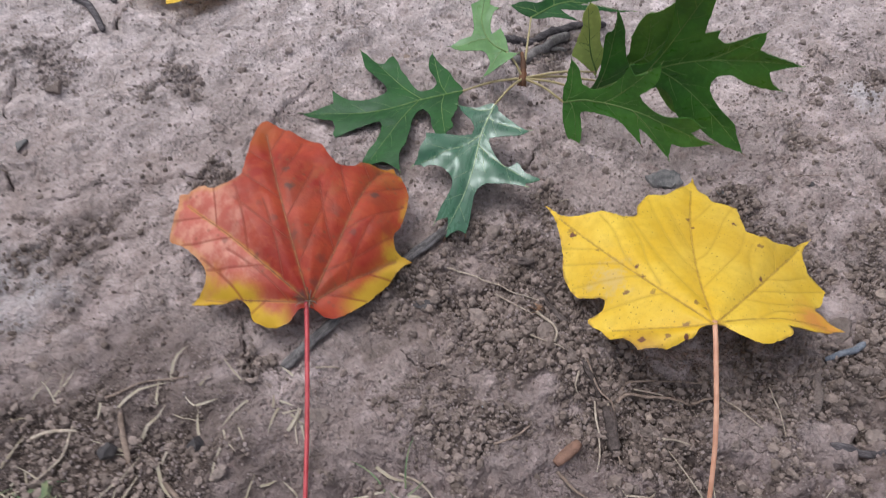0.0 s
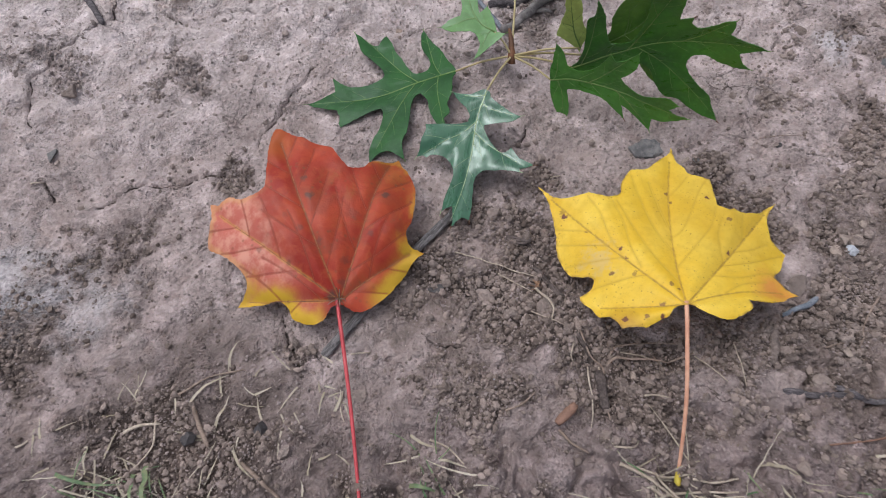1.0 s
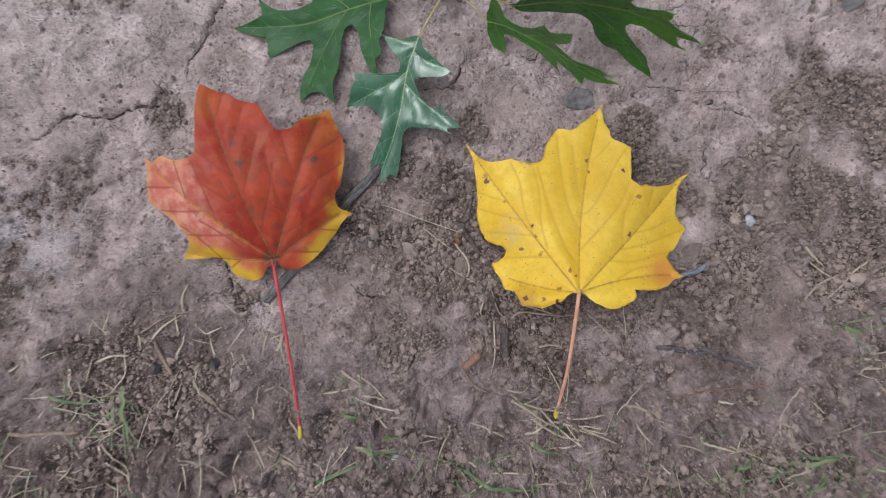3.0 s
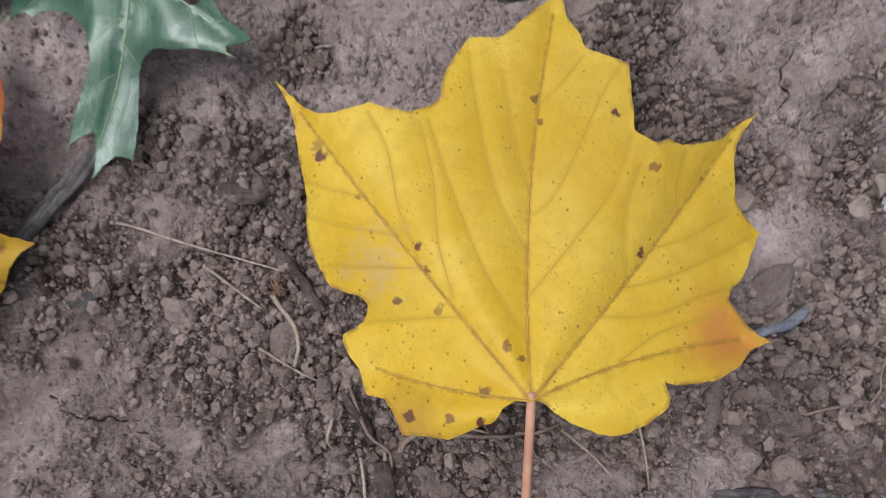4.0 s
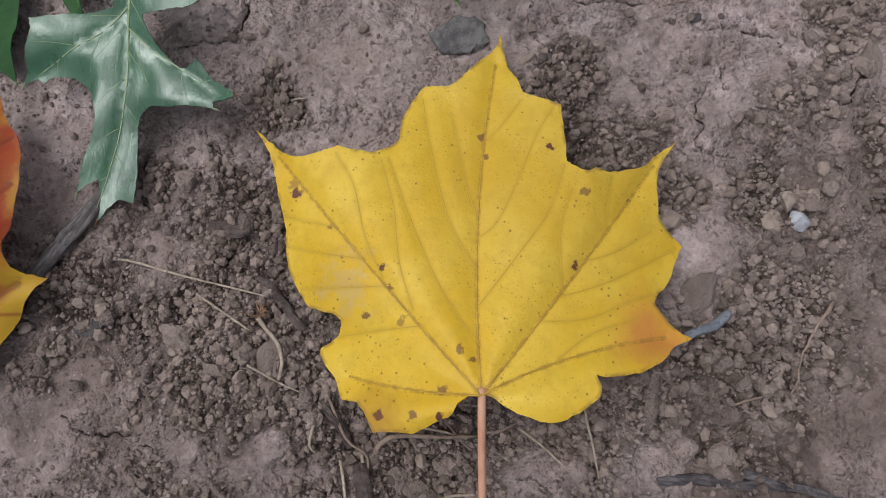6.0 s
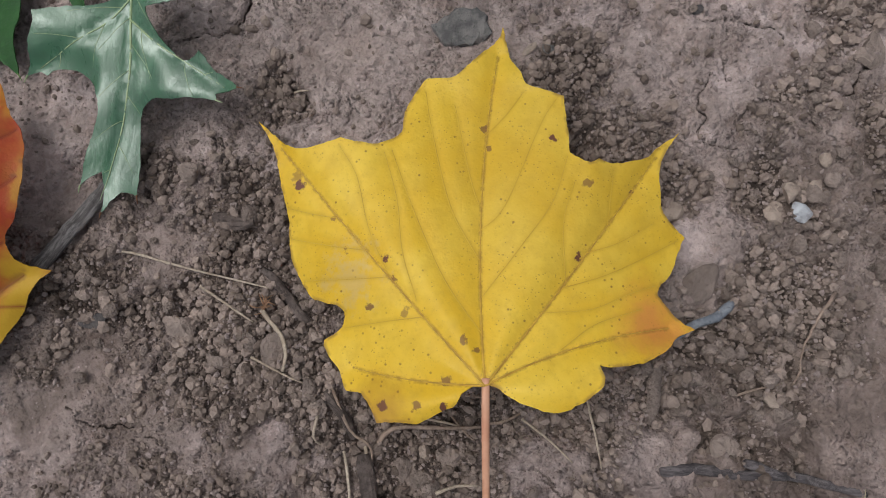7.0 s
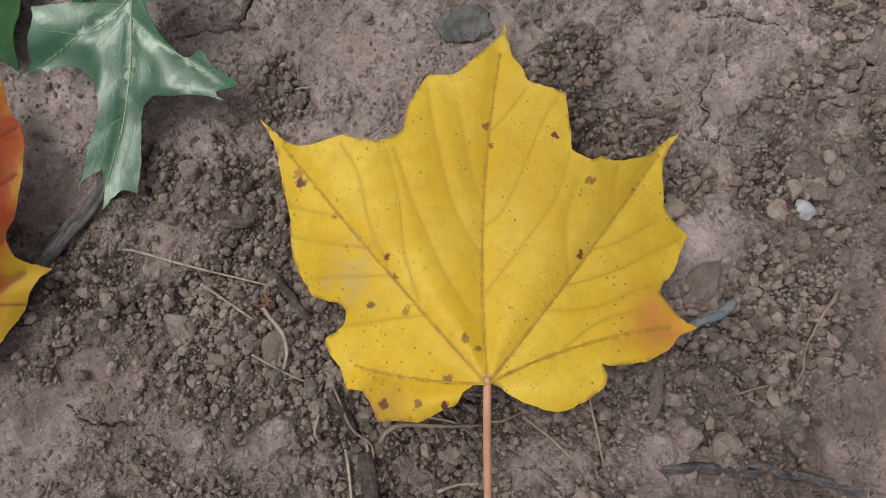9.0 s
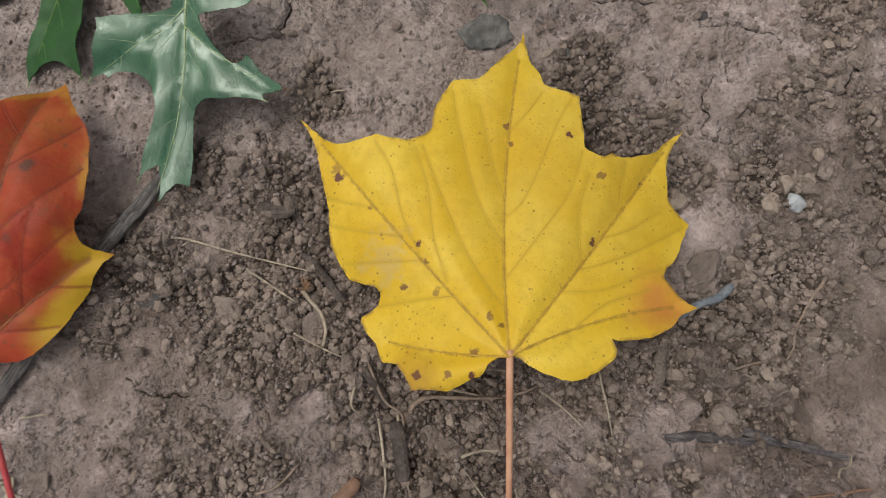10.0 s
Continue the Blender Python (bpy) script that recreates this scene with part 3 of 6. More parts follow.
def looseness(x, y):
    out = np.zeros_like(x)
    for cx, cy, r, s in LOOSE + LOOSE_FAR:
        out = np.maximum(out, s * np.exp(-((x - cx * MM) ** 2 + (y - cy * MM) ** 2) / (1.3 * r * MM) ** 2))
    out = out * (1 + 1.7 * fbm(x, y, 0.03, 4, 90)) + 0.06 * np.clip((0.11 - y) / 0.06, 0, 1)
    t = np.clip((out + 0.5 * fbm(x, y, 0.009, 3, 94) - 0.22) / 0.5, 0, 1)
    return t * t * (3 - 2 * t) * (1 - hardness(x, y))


def ground_height(x, y):
    """Metres, for arrays of places on the plan."""
    x, y = np.asarray(x, float), np.asarray(y, float)
    loose = looseness(x, y)
    wx, wy = x + 0.006 * fbm(x, y, 0.02, 3, 41), y + 0.006 * fbm(x, y, 0.02, 3, 47)
    z = 0.0045 * fbm(x, y, 0.16, 2, 1) + 0.0048 * fbm(x, y, 0.045, 3, 5) * (0.7 + loose)
    # the dried upper and outer ground is lumpier than the middle
    outer = np.clip((np.hypot((x - 0.11) / 1.3, y - 0.18) - 0.09) / 0.08, 0, 1) * np.clip((0.7 - np.abs(x)) / 0.1, 0, 1)
    z += outer * (0.0042 * fbm(wx, wy, 0.032, 3, 171) + 0.0022 * lumps(wx, wy, 0.02, 177) + 0.0012 * lumps(wx, wy, 0.009, 179) - 0.0012)
    z += 0.0026 * fbm(wx, wy, 0.013, 4, 11) + 0.0009 * fbm(wx, wy, 0.003, 2, 17)
    # worn smooth here, flaked and pitted there
    rough = 0.16 * (1 - 0.6 * hardness(x, y)) + loose**1.4 + 0.22 * np.clip(fbm(x, y, 0.05, 3, 71) * 2.4 - 0.1, 0, 1)
    z += rough * (0.0015 * lumps(wx, wy, 0.0085, 21) + 0.0011 * lumps(wx, wy, 0.0042, 29) + 0.0008 * lumps(x, y, 0.0023, 33) + 0.0005 * lumps(x, y, 0.0013, 37))
    z += 0.0009 * hardness(x, y)
    flake = np.clip((fbm(wx, wy, 0.018, 4, 101) - 0.06) * 14, 0, 1)
    z -= 0.0011 * flake * (1 - loose)
    # trodden, pitted ground near the grass
    trodden = np.clip((0.118 - y + 0.06 * fbm(x, y, 0.06, 2, 141)) / 0.05, 0, 1) * (1 - hardness(x, y)) * np.clip((0.6 - np.abs(x)) / 0.1, 0, 1)
    z += trodden * (0.0055 * lumps(wx, wy, 0.017, 151) + 0.0034 * lumps(wx, wy, 0.0085, 157) + 0.0016 * lumps(wx, wy, 0.0044, 159) - 0.0032)
    z -= 0.0065 * trodden * np.clip(fbm(wx, wy, 0.016, 4, 131) * 3.4 - 0.15, 0, 1)
    z -= 0.0008 + 0.0024 * loose
    for depth, at, d, w, taper in crack_lines(x, y):
        z[at] -= 0.9 * depth * MM * (0.2 + 0.8 * taper) * np.exp(-((d / w) ** 4))
    return z


def crack_lines(x, y):
    """For each crack: its depth, the places near it, their distance from its line, its half width there, and how near its middle."""
    jx = x + 0.002 * fbm(x, y, 0.012, 3, 61) + 0.0018 * fbm(x, y, 0.005, 3, 63)
    jy = y + 0.002 * fbm(x, y, 0.012, 3, 67) + 0.0018 * fbm(x, y, 0.005, 3, 69)
    for width, depth, line in CRACKS:
        pts = np.array(line) * MM
        lo, hi = pts.min(0) - 0.012, pts.max(0) + 0.012
        at = np.nonzero((x > lo[0]) & (x < hi[0]) & (y > lo[1]) & (y < hi[1]))
        if not len(at[0]):
            continue
        px, py = jx[at], jy[at]
        d, along, gone = np.full(px.shape, 1.0), np.zeros(px.shape), 0.0
        for a, b in zip(pts[:-1], pts[1:]):
            ab = b - a
            t = np.clip(((px - a[0]) * ab[0] + (py - a[1]) * ab[1]) / (ab @ ab), 0, 1)
            e = np.hypot(px - a[0] - t * ab[0], py - a[1] - t * ab[1])
            along = np.where(e < d, gone + t * np.hypot(*ab), along)
            d = np.minimum(d, e)
            gone += np.hypot(*ab)
        # wide in the middle, running out at both ends
        taper = np.sqrt(np.clip(4 * (along / gone) * (1 - along / gone), 0, 1))
        yield depth, at, d, width * MM * (0.3 + 0.75 * (value_noise(px, py, 0.007, 81) + 0.5)) * (0.25 + 0.75 * taper), taper


def crack_field(x, y):
    """Distance from the nearest crack, in its half widths."""
    out = np.full(x.shape, 4.0)
    for _, at, d, w, _ in crack_lines(x, y):
        out[at] = np.minimum(out[at], d / np.maximum(w, 0.00025))
    return out


def fast_mesh(name, verts, tris, smooth=True):
    me = bpy.data.meshes.new(name)
    verts, tris = np.asarray(verts, np.float32), np.asarray(tris, np.int32)
    me.vertices.add(len(verts))
    me.vertices.foreach_set("co", verts.ravel())
    k = tris.shape[1]
    me.loops.add(tris.size)
    me.loops.foreach_set("vertex_index", tris.ravel())
    me.polygons.add(len(tris))
    me.polygons.foreach_set("loop_start", np.arange(0, tris.size, k, dtype=np.int32))
    me.polygons.foreach_set("use_smooth", np.full(len(tris), smooth))
    me.update(calc_edges=True)
    me.validate()
    return me


def spread(marks, steps, far):
    """Grid lines between marks, each stretch with its own step, widening beyond out to far."""
    mid = np.concatenate([np.arange(a, b - 0.5 * step, step) for a, b, step in zip(marks[:-1], marks[1:], steps)])
    out, step, v = [], steps[-1] * 2, marks[-1]
    while v < far:
        out.append(v)
        v += step
        step *= 1.22
    out = np.array(out + [far])
    return np.concatenate([(marks[0] - (out - marks[-1]) - steps[0])[::-1], mid, out])


def build_ground():
    xs = spread((-0.34, -0.27, -0.035, 0.25, 0.29, 0.42), (0.0022, 0.001, 0.0005, 0.001, 0.0022), 60.0)
    ys = spread((-0.10, -0.005, 0.075, 0.265, 0.43, 0.60), (0.0022, 0.001, 0.0005, 0.001, 0.0022), 60.0)
    gx, gy = np.meshgrid(xs, ys)
    gz = ground_height(gx, gy)
    away = np.hypot(np.maximum(np.abs(gx - 0.04) - 0.5, 0), np.maximum(np.abs(gy - 0.2) - 0.5, 0))
    gz = gz * np.clip(1 - away / 0.35, 0.0, 1)
    n, m = len(ys), len(xs)
    i = np.arange(n * m).reshape(n, m)
    quads = np.stack([i[:-1, :-1], i[:-1, 1:], i[1:, 1:], i[1:, :-1]], -1).reshape(-1, 4)
    me = fast_mesh("ground", np.stack([gx, gy, gz], -1).reshape(-1, 3), quads)
    me.materials.append(soil)
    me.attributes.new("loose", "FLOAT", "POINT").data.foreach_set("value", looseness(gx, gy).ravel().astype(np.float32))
    me.attributes.new("crack", "FLOAT", "POINT").data.foreach_set("value", crack_field(gx, gy).ravel().astype(np.float32))
    return tagged(new("ground", me), "dry cracked pinkish-brown clay soil with loose crumbs", "ground", kind="structure")


ground = build_ground()


def floor_at(x, y):
    return float(ground_height(np.array([x]), np.array([y]))[0])


# ---- building helpers ----


def part(name, me, material, parent=None, label=""):
    ob = new(name, me)
    if material is not None:
        me.materials.append(material)
    if parent is not None:
        ob.parent = parent
    return tagged(ob, label)


def glide(points, step):
    """A smooth line through points (any dimension), with about that step."""
    p = np.array(points, float)
    if len(p) == 2:
        n = max(2, int(np.linalg.norm(p[1] - p[0]) / step))
        return p[0] + (p[1] - p[0]) * np.linspace(0, 1, n + 1)[:, None]
    ext = np.vstack([2 * p[0] - p[1], p, 2 * p[-1] - p[-2]])
    out = []
    for k in range(1, len(ext) - 2):
        a, b, c, d = ext[k - 1 : k + 3]
        n = max(2, int(np.linalg.norm(c - b) / step))
        t = np.linspace(0, 1, n, endpoint=False)[:, None]
        out.append(0.5 * (2 * b + (c - a) * t + (2 * a - 5 * b + 4 * c - d) * t**2 + (3 * b - a - 3 * c + d) * t**3))
    return np.vstack(out + [p[-1:]])


def tube_arrays(path, radius, sides=8, flat=1.0, lump=0.0, seed=0):
    """Vertices and quads of a closed tube along a path; radius is a number or one for each point."""
    rng = np.random.default_rng(seed)
    path = np.array(path, float)
    r = np.broadcast_to(np.asarray(radius, float), (len(path),))
    tan = np.gradient(path, axis=0)
    tan /= np.linalg.norm(tan, axis=1)[:, None] + 1e-12
    side = np.cross(tan, (0, 0, 1.0))
    bad = np.linalg.norm(side, axis=1) < 1e-3
    side[bad] = np.cross(tan[bad], (1.0, 0, 0))
    side /= np.linalg.norm(side, axis=1)[:, None]
    up = np.cross(side, tan)
    ang = np.arange(sides) * 2 * np.pi / sides
    ring = path[:, None] + r[:, None, None] * (1 + lump * (rng.random((len(path), sides, 1)) - 0.5)) * (
        np.cos(ang)[None, :, None] * side[:, None] + flat * np.sin(ang)[None, :, None] * up[:, None]
    )
    verts = np.vstack([ring.reshape(-1, 3), path[:1], path[-1:]])
    n, s = len(path), sides
    i = np.arange(n * s).reshape(n, s)
    j = np.roll(i, -1, axis=1)
    quads = np.stack([i[:-1], j[:-1], j[1:], i[1:]], -1).reshape(-1, 4)
    caps = np.concatenate(
        [np.stack([j[0], i[0], np.full(s, n * s), np.full(s, n * s)], -1), np.stack([i[-1], j[-1], np.full(s, n * s + 1), np.full(s, n * s + 1)], -1)]
    )
    return verts, quads, caps[:, :3]


def tube_mesh(name, tubes):
    """One mesh of one or more tubes given as arrays."""
    verts, faces, base = [], [], 0
    for v, q, c in tubes:
        verts.append(v)
        faces += (q + base).tolist() + (c + base).tolist()
        base += len(v)
    me = bpy.data.meshes.new(name)
    me.from_pydata(np.vstack(verts).tolist(), [], faces)
    me.polygons.foreach_set("use_smooth", np.ones(len(me.polygons), bool))
    me.update()
    return me


# ---- leaves ----
from mathutils.geometry import delaunay_2d_cdt


def ease(v, a, b):
    t = np.clip((v - a) / (b - a), 0, 1)
    return t * t * (3 - 2 * t)


def line_distance(p, lines):
    d = np.full(len(p), 1.0)
    for line in lines:
        for a, b in zip(line[:-1], line[1:]):
            ab = b - a
            t = np.clip(((p - a) @ ab) / (ab @ ab + 1e-12), 0, 1)
            d = np.minimum(d, np.linalg.norm(p - a - t[:, None] * ab, axis=1))
    return d


def inside(p, poly):
    x, y = p[:, 0], p[:, 1]
    c = np.zeros(len(p), bool)
    for (x1, y1), (x2, y2) in zip(poly, np.roll(poly, -1, axis=0)):
        cut = (y1 > y) != (y2 > y)
        c ^= cut & (x < (x2 - x1) * (y - y1) / (y2 - y1 + 1e-15) + x1)
    return c


def leaf_outline(lobes, rng):
    """The closed margin, in metres: tips stay sharp, the rest is rounded a little and runs unevenly."""
    p = np.array([q for lobe in lobes for q in lobe], float) * MM
    prev, nxt = np.roll(p, 1, 0), np.roll(p, -1, 0)
    a, b = p - prev, nxt - p
    turn = np.abs(np.arctan2(a[:, 0] * b[:, 1] - a[:, 1] * b[:, 0], (a * b).sum(1)))
    soft = turn < 1.0
    out = []
    for k in range(len(p)):
        q, r = p[k], p[(k + 1) % len(p)]
        o, s = p[k - 1], p[(k + 2) % len(p)]
        mq = (r - o) * 0.5 if soft[k] else (r - q) * 0.8
        mr = (s - q) * 0.5 if soft[(k + 1) % len(p)] else (r - q) * 0.8
        n = max(1, int(np.linalg.norm(r - q) / 0.0012))
        t = np.linspace(0, 1, n, endpoint=False)[:, None]
        seg = (2 * t**3 - 3 * t**2 + 1) * q + (t**3 - 2 * t**2 + t) * mq + (3 * t**2 - 2 * t**3) * r + (t**3 - t**2) * mr
        seg[1:] += rng.normal(0, 0.00012, seg[1:].shape)
        out.append(seg)
    return np.vstack(out)


def side_veins(main, gap, reach, angle, start=0.18):
    """Secondary veins that leave each main vein on both sides."""
    out = []
    for line in main:
        seg = np.linalg.norm(np.diff(line, axis=0), axis=1)
        s = np.r_[0, np.cumsum(seg)]
        total, k = s[-1], 0
        at = total * start
        while at < total * 0.9:
            p = np.array([np.interp(at, s, line[:, i]) for i in (0, 1)])
            q = np.array([np.interp(min(at + 0.002, total), s, line[:, i]) for i in (0, 1)])
            t = (q - p) / (np.linalg.norm(q - p) + 1e-9)
            turn = angle * (1 if k % 2 else -1)
            c, sn = math.cos(turn), math.sin(turn)
            d = np.array([c * t[0] - sn * t[1], sn * t[0] + c * t[1]])
            ln = reach * (1 - 0.5 * at / total)
            w = np.linspace(0, 1, 9)[:, None]
            out.append(p + d * w * ln + t * w**2 * ln * 0.25)
            at += gap * 0.5
            k += 1
    return out


def clip_inside(lines, poly):
    out = []
    for line in lines:
        ok = inside(line, poly)
        n = len(line) if ok.all() else int(np.argmin(ok))
        if n > 2:
            out.append(line[:n])
    return out


def leaf_sheet(name, poly, main, second, height, pleat, pucker, ripple, thick, seed, cell=0.0017, fold=0.0, crease=0.0018):
    """The blade: a thin solid sheet, sunk along its veins and uneven at its margin. Gives the mesh and its surface."""
    rng = np.random.default_rng(seed)
    lo, hi = poly.min(0), poly.max(0)
    nx, ny = int((hi[0] - lo[0]) / cell) + 1, int((hi[1] - lo[1]) / (cell * 0.866)) + 1
    g = np.array([(lo[0] + (i + 0.5 * (j % 2)) * cell, lo[1] + j * cell * 0.866) for j in range(ny) for i in range(nx)])
    g += rng.normal(0, cell * 0.08, g.shape)
    g = g[inside(g, poly)]
    ring = np.vstack([poly, poly[:1]])
    g = g[line_distance(g, [ring]) > cell * 0.5]
    vein_pts = np.vstack(main + second)
    g = g[line_distance(g, main + second) > cell * 0.45]
    keep = inside(vein_pts, poly)
    keep &= line_distance(vein_pts, [ring]) > cell * 0.3
    pts = np.vstack([poly, g, vein_pts[keep]])
    verts, _, faces, *_ = delaunay_2d_cdt([Vector(q) for q in pts], [], [list(range(len(poly)))], 1, 1e-6)
    p = np.array([tuple(v) for v in verts])

    def surface(q):
        q = np.asarray(q, float)
        z = height(q)
        d1 = line_distance(q, main)
        z = z + pleat * (1 - np.exp(-d1 / 0.004))
        if fold:
            z = z + fold * 0.009 * (1 - np.exp(-line_distance(q, main[:1]) / 0.009))
        if second:
            d2 = line_distance(q, second)
            z = z + pucker * (1 - np.exp(-d2 / crease)) * (1 - np.exp(-((d1 / 0.003) ** 2)))
        e = line_distance(q, [ring])
        return z + ripple * np.exp(-e / 0.006) * 2 * fbm(q[:, 0] + seed, q[:, 1], 0.014, 2, 200 + seed) + 0.0006 * fbm(q[:, 0], q[:, 1] + seed, 0.02, 2, 300 + seed)

    z = surface(p)
    tris = np.array([f for f in faces if len(f) == 3], int)
    v3 = np.column_stack([p, z])
    a, b, c = v3[tris[:, 0]], v3[tris[:, 1]], v3[tris[:, 2]]
    fn = np.cross(b - a, c - a)
    flip = fn[:, 2] < 0
    tris[flip] = tris[flip][:, ::-1]
    fn[flip] *= -1
    vn = np.zeros_like(v3)
    for k in range(3):
        np.add.at(vn, tris[:, k], fn)
    vn /= np.linalg.norm(vn, axis=1)[:, None] + 1e-15
    n = len(v3)
    edges = np.sort(np.vstack([tris[:, [0, 1]], tris[:, [1, 2]], tris[:, [2, 0]]]), axis=1)
    key, count = np.unique(edges, axis=0, return_counts=True)
    rim = {tuple(e) for e in key[count == 1]}
    low = v3 - vn * thick
    faces, edge_verts, at = tris.tolist() + (tris[:, ::-1] + n).tolist(), [], 2 * n
    for t in tris.tolist():
        for i, j in ((0, 1), (1, 2), (2, 0)):
            if tuple(sorted((t[i], t[j]))) in rim:
                edge_verts += [v3[t[j]], v3[t[i]], low[t[i]], low[t[j]]]
                faces.append([at, at + 1, at + 2, at + 3])
                at += 4
    v3 = np.vstack([v3, low, np.array(edge_verts)])
    me = bpy.data.meshes.new(name)
    me.from_pydata(v3.tolist(), [], faces)
    me.polygons.foreach_set("use_smooth", np.ones(len(me.polygons), bool))
    me.update()
    flat_at = v3[:, :2]
    for field, lines in (("margin", [ring]), ("rib", main), ("branch", second)):
        me.attributes.new(field, "FLOAT", "POINT").data.foreach_set("value", line_distance(flat_at, lines).astype(np.float32))
    return me, surface


def vein_tubes(lines, surface, r0, r1, sides=5, lift=0.0):
    out = []
    for line in lines:
        z = surface(line)
        path = np.column_stack([line, z + lift])
        out.append(tube_arrays(path, np.linspace(r0, r1, len(path)), sides))
    return out


def cone_height(coef, shift=0.0):
    """Height over the plan of a leaf that droops from its base: folds round the base, plus a bend; mm inside."""
    def at(q):
        a, b = q[:, 0] / MM, q[:, 1] / MM
        r, th = np.hypot(a, b) / 50, np.arctan2(b, a)
        terms = [np.ones_like(r), r]
        for k in range(1, 6):
            terms += [r * np.cos(k * th), r * np.sin(k * th)]
        terms += [r * r, r * r * np.cos(th), r * r * np.sin(th)]
        z = np.stack(terms, -1) @ np.array(coef) + shift
        return MM * (1.2 + 0.5 * (z - 1.2 + np.sqrt((z - 1.2) ** 2 + 4)))
    return at


def arched_height(coef):
    """Height over the plan of a leaf that arches up: a polynomial of the fourth degree; mm inside."""
    def at(q):
        a, b = q[:, 0] / MM / 50, q[:, 1] / MM / 50
        terms = [a**i * b**j for i in range(5) for j in range(5 - i)]
        z = np.stack(terms, -1) @ np.array(coef)
        return MM * (1.2 + 0.5 * (z - 1.2 + np.sqrt((z - 1.2) ** 2 + 4)))
    return at


def quad_height(coef):
    def at(q):
        a, b = q[:, 0] / MM / 50, q[:, 1] / MM / 50
        terms = [np.ones_like(a), a, b, a * a, a * b, b * b, a * b * b, a * a * b, a**3]
        return MM * (np.stack(terms[: len(coef)], -1) @ np.array(coef))
    return at


def maple_leaf(label, pose_m, lobes, tips, height, skin, vein, net, seed, pleat, pucker, ripple, branches=()):
    leaf = tagged(new("maple_leaf"), label, "leaf")
    leaf.matrix_world = pose_m
    rng = np.random.default_rng(seed)
    poly = leaf_outline(lobes, rng)
    main = []
    for x, y, bend in tips:
        tip = np.array([x, y]) * MM
        t = np.linspace(0, 1, 112)[:, None]
        side = np.array([-tip[1], tip[0]])
        main.append(tip * t + side * bend * (t * (1 - t)))
    main = [line[:104] for line in main]
    if branches:
        second = clip_inside([glide(np.array(b, float) * MM, 0.001) for b in branches], poly)
    else:
        second = clip_inside([glide(line, 0.001) for line in side_veins(main, 0.021, 0.034, 0.75)], poly)
    me, surface = leaf_sheet("blade", poly, main, second, height, pleat, pucker, ripple, 0.00028, seed, 0.001, crease=0.005)
    blade = part("blade", me, skin, leaf)
    for k, line in enumerate(main):
        part("main_vein", tube_mesh("main_vein", vein_tubes([line], surface, 0.00032, 0.0001, 6, 0.00004)), vein, blade)
    part("vein_net", tube_mesh("vein_net", vein_tubes(second, surface, 0.00013, 0.00006, 5, 0.00004)), net, blade)
    return leaf, surface


# the yellow maple leaf, base high, tips on the soil
yellow_lobes = [
    [(-0.3, 2.5), (-2.5, 5.8), (-5.3, 6.9), (-7.4, 10.3), (-10.1, 14.5), (-11.4, 16.6), (-11.3, 21.0), (-12.2, 27.0), (-9.1, 28.8), (-5.3, 32.2),
     (-5.2, 36.8), (-2.5, 38.5), (0.0, 39.8), (2.3, 42.5), (5.9, 45.4), (7.5, 45.4), (9.4, 42.5), (12.7, 39.8), (15.9, 39.7)],
    [(17.6, 42.1), (18.3, 46.8), (19.5, 50.8), (23.1, 53.9), (28.8, 57.2), (34.5, 58.8), (39.3, 59.2), (42.6, 59.7), (52.5, 62.4), (61.0, 65.1),
     (65.4, 67.5), (70.8, 71.5), (68.0, 67.8), (64.7, 63.6), (62.4, 58.6), (62.9, 52.4), (64.5, 47.4), (65.5, 45.0), (64.4, 40.7), (64.4, 34.2), (66.1, 31.1), (69.2, 27.7)],
    [(75.7, 27.6), (79.6, 26.0), (85.0, 23.4), (87.3, 21.6), (87.5, 16.5), (88.1, 13.5), (92.0, 10.0), (97.5, 5.2), (102.0, 1.2), (106.4, 0.1),
     (100.7, -1.4), (94.8, -2.9), (90.1, -6.1), (86.7, -7.6), (85.0, -12.1), (83.9, -16.2), (83.1, -18.7), (77.6, -19.3), (70.4, -20.2), (65.1, -20.6)],
    [(63.6, -23.0), (62.3, -26.3), (63.8, -28.8), (63.1, -32.2), (64.3, -37.4), (66.8, -43.9), (71.3, -48.7), (75.9, -54.4), (70.0, -50.7),
     (64.2, -48.6), (58.1, -48.6), (52.1, -48.9), (47.5, -52.2), (44.1, -56.3), (39.2, -53.6), (33.2, -51.3), (28.7, -47.4)],
    [(26.3, -46.3), (23.4, -48.6), (19.8, -52.4), (17.6, -56.5), (15.0, -50.9), (12.2, -48.1), (9.0, -42.2), (7.6, -37.4), (6.7, -32.0),
     (7.0, -28.3), (4.1, -29.7), (2.1, -29.4), (-1.5, -25.5), (-4.7, -20.1), (-5.2, -15.9), (-3.9, -10.2), (-2.2, -5.9), (0.0, -2.3)],
]
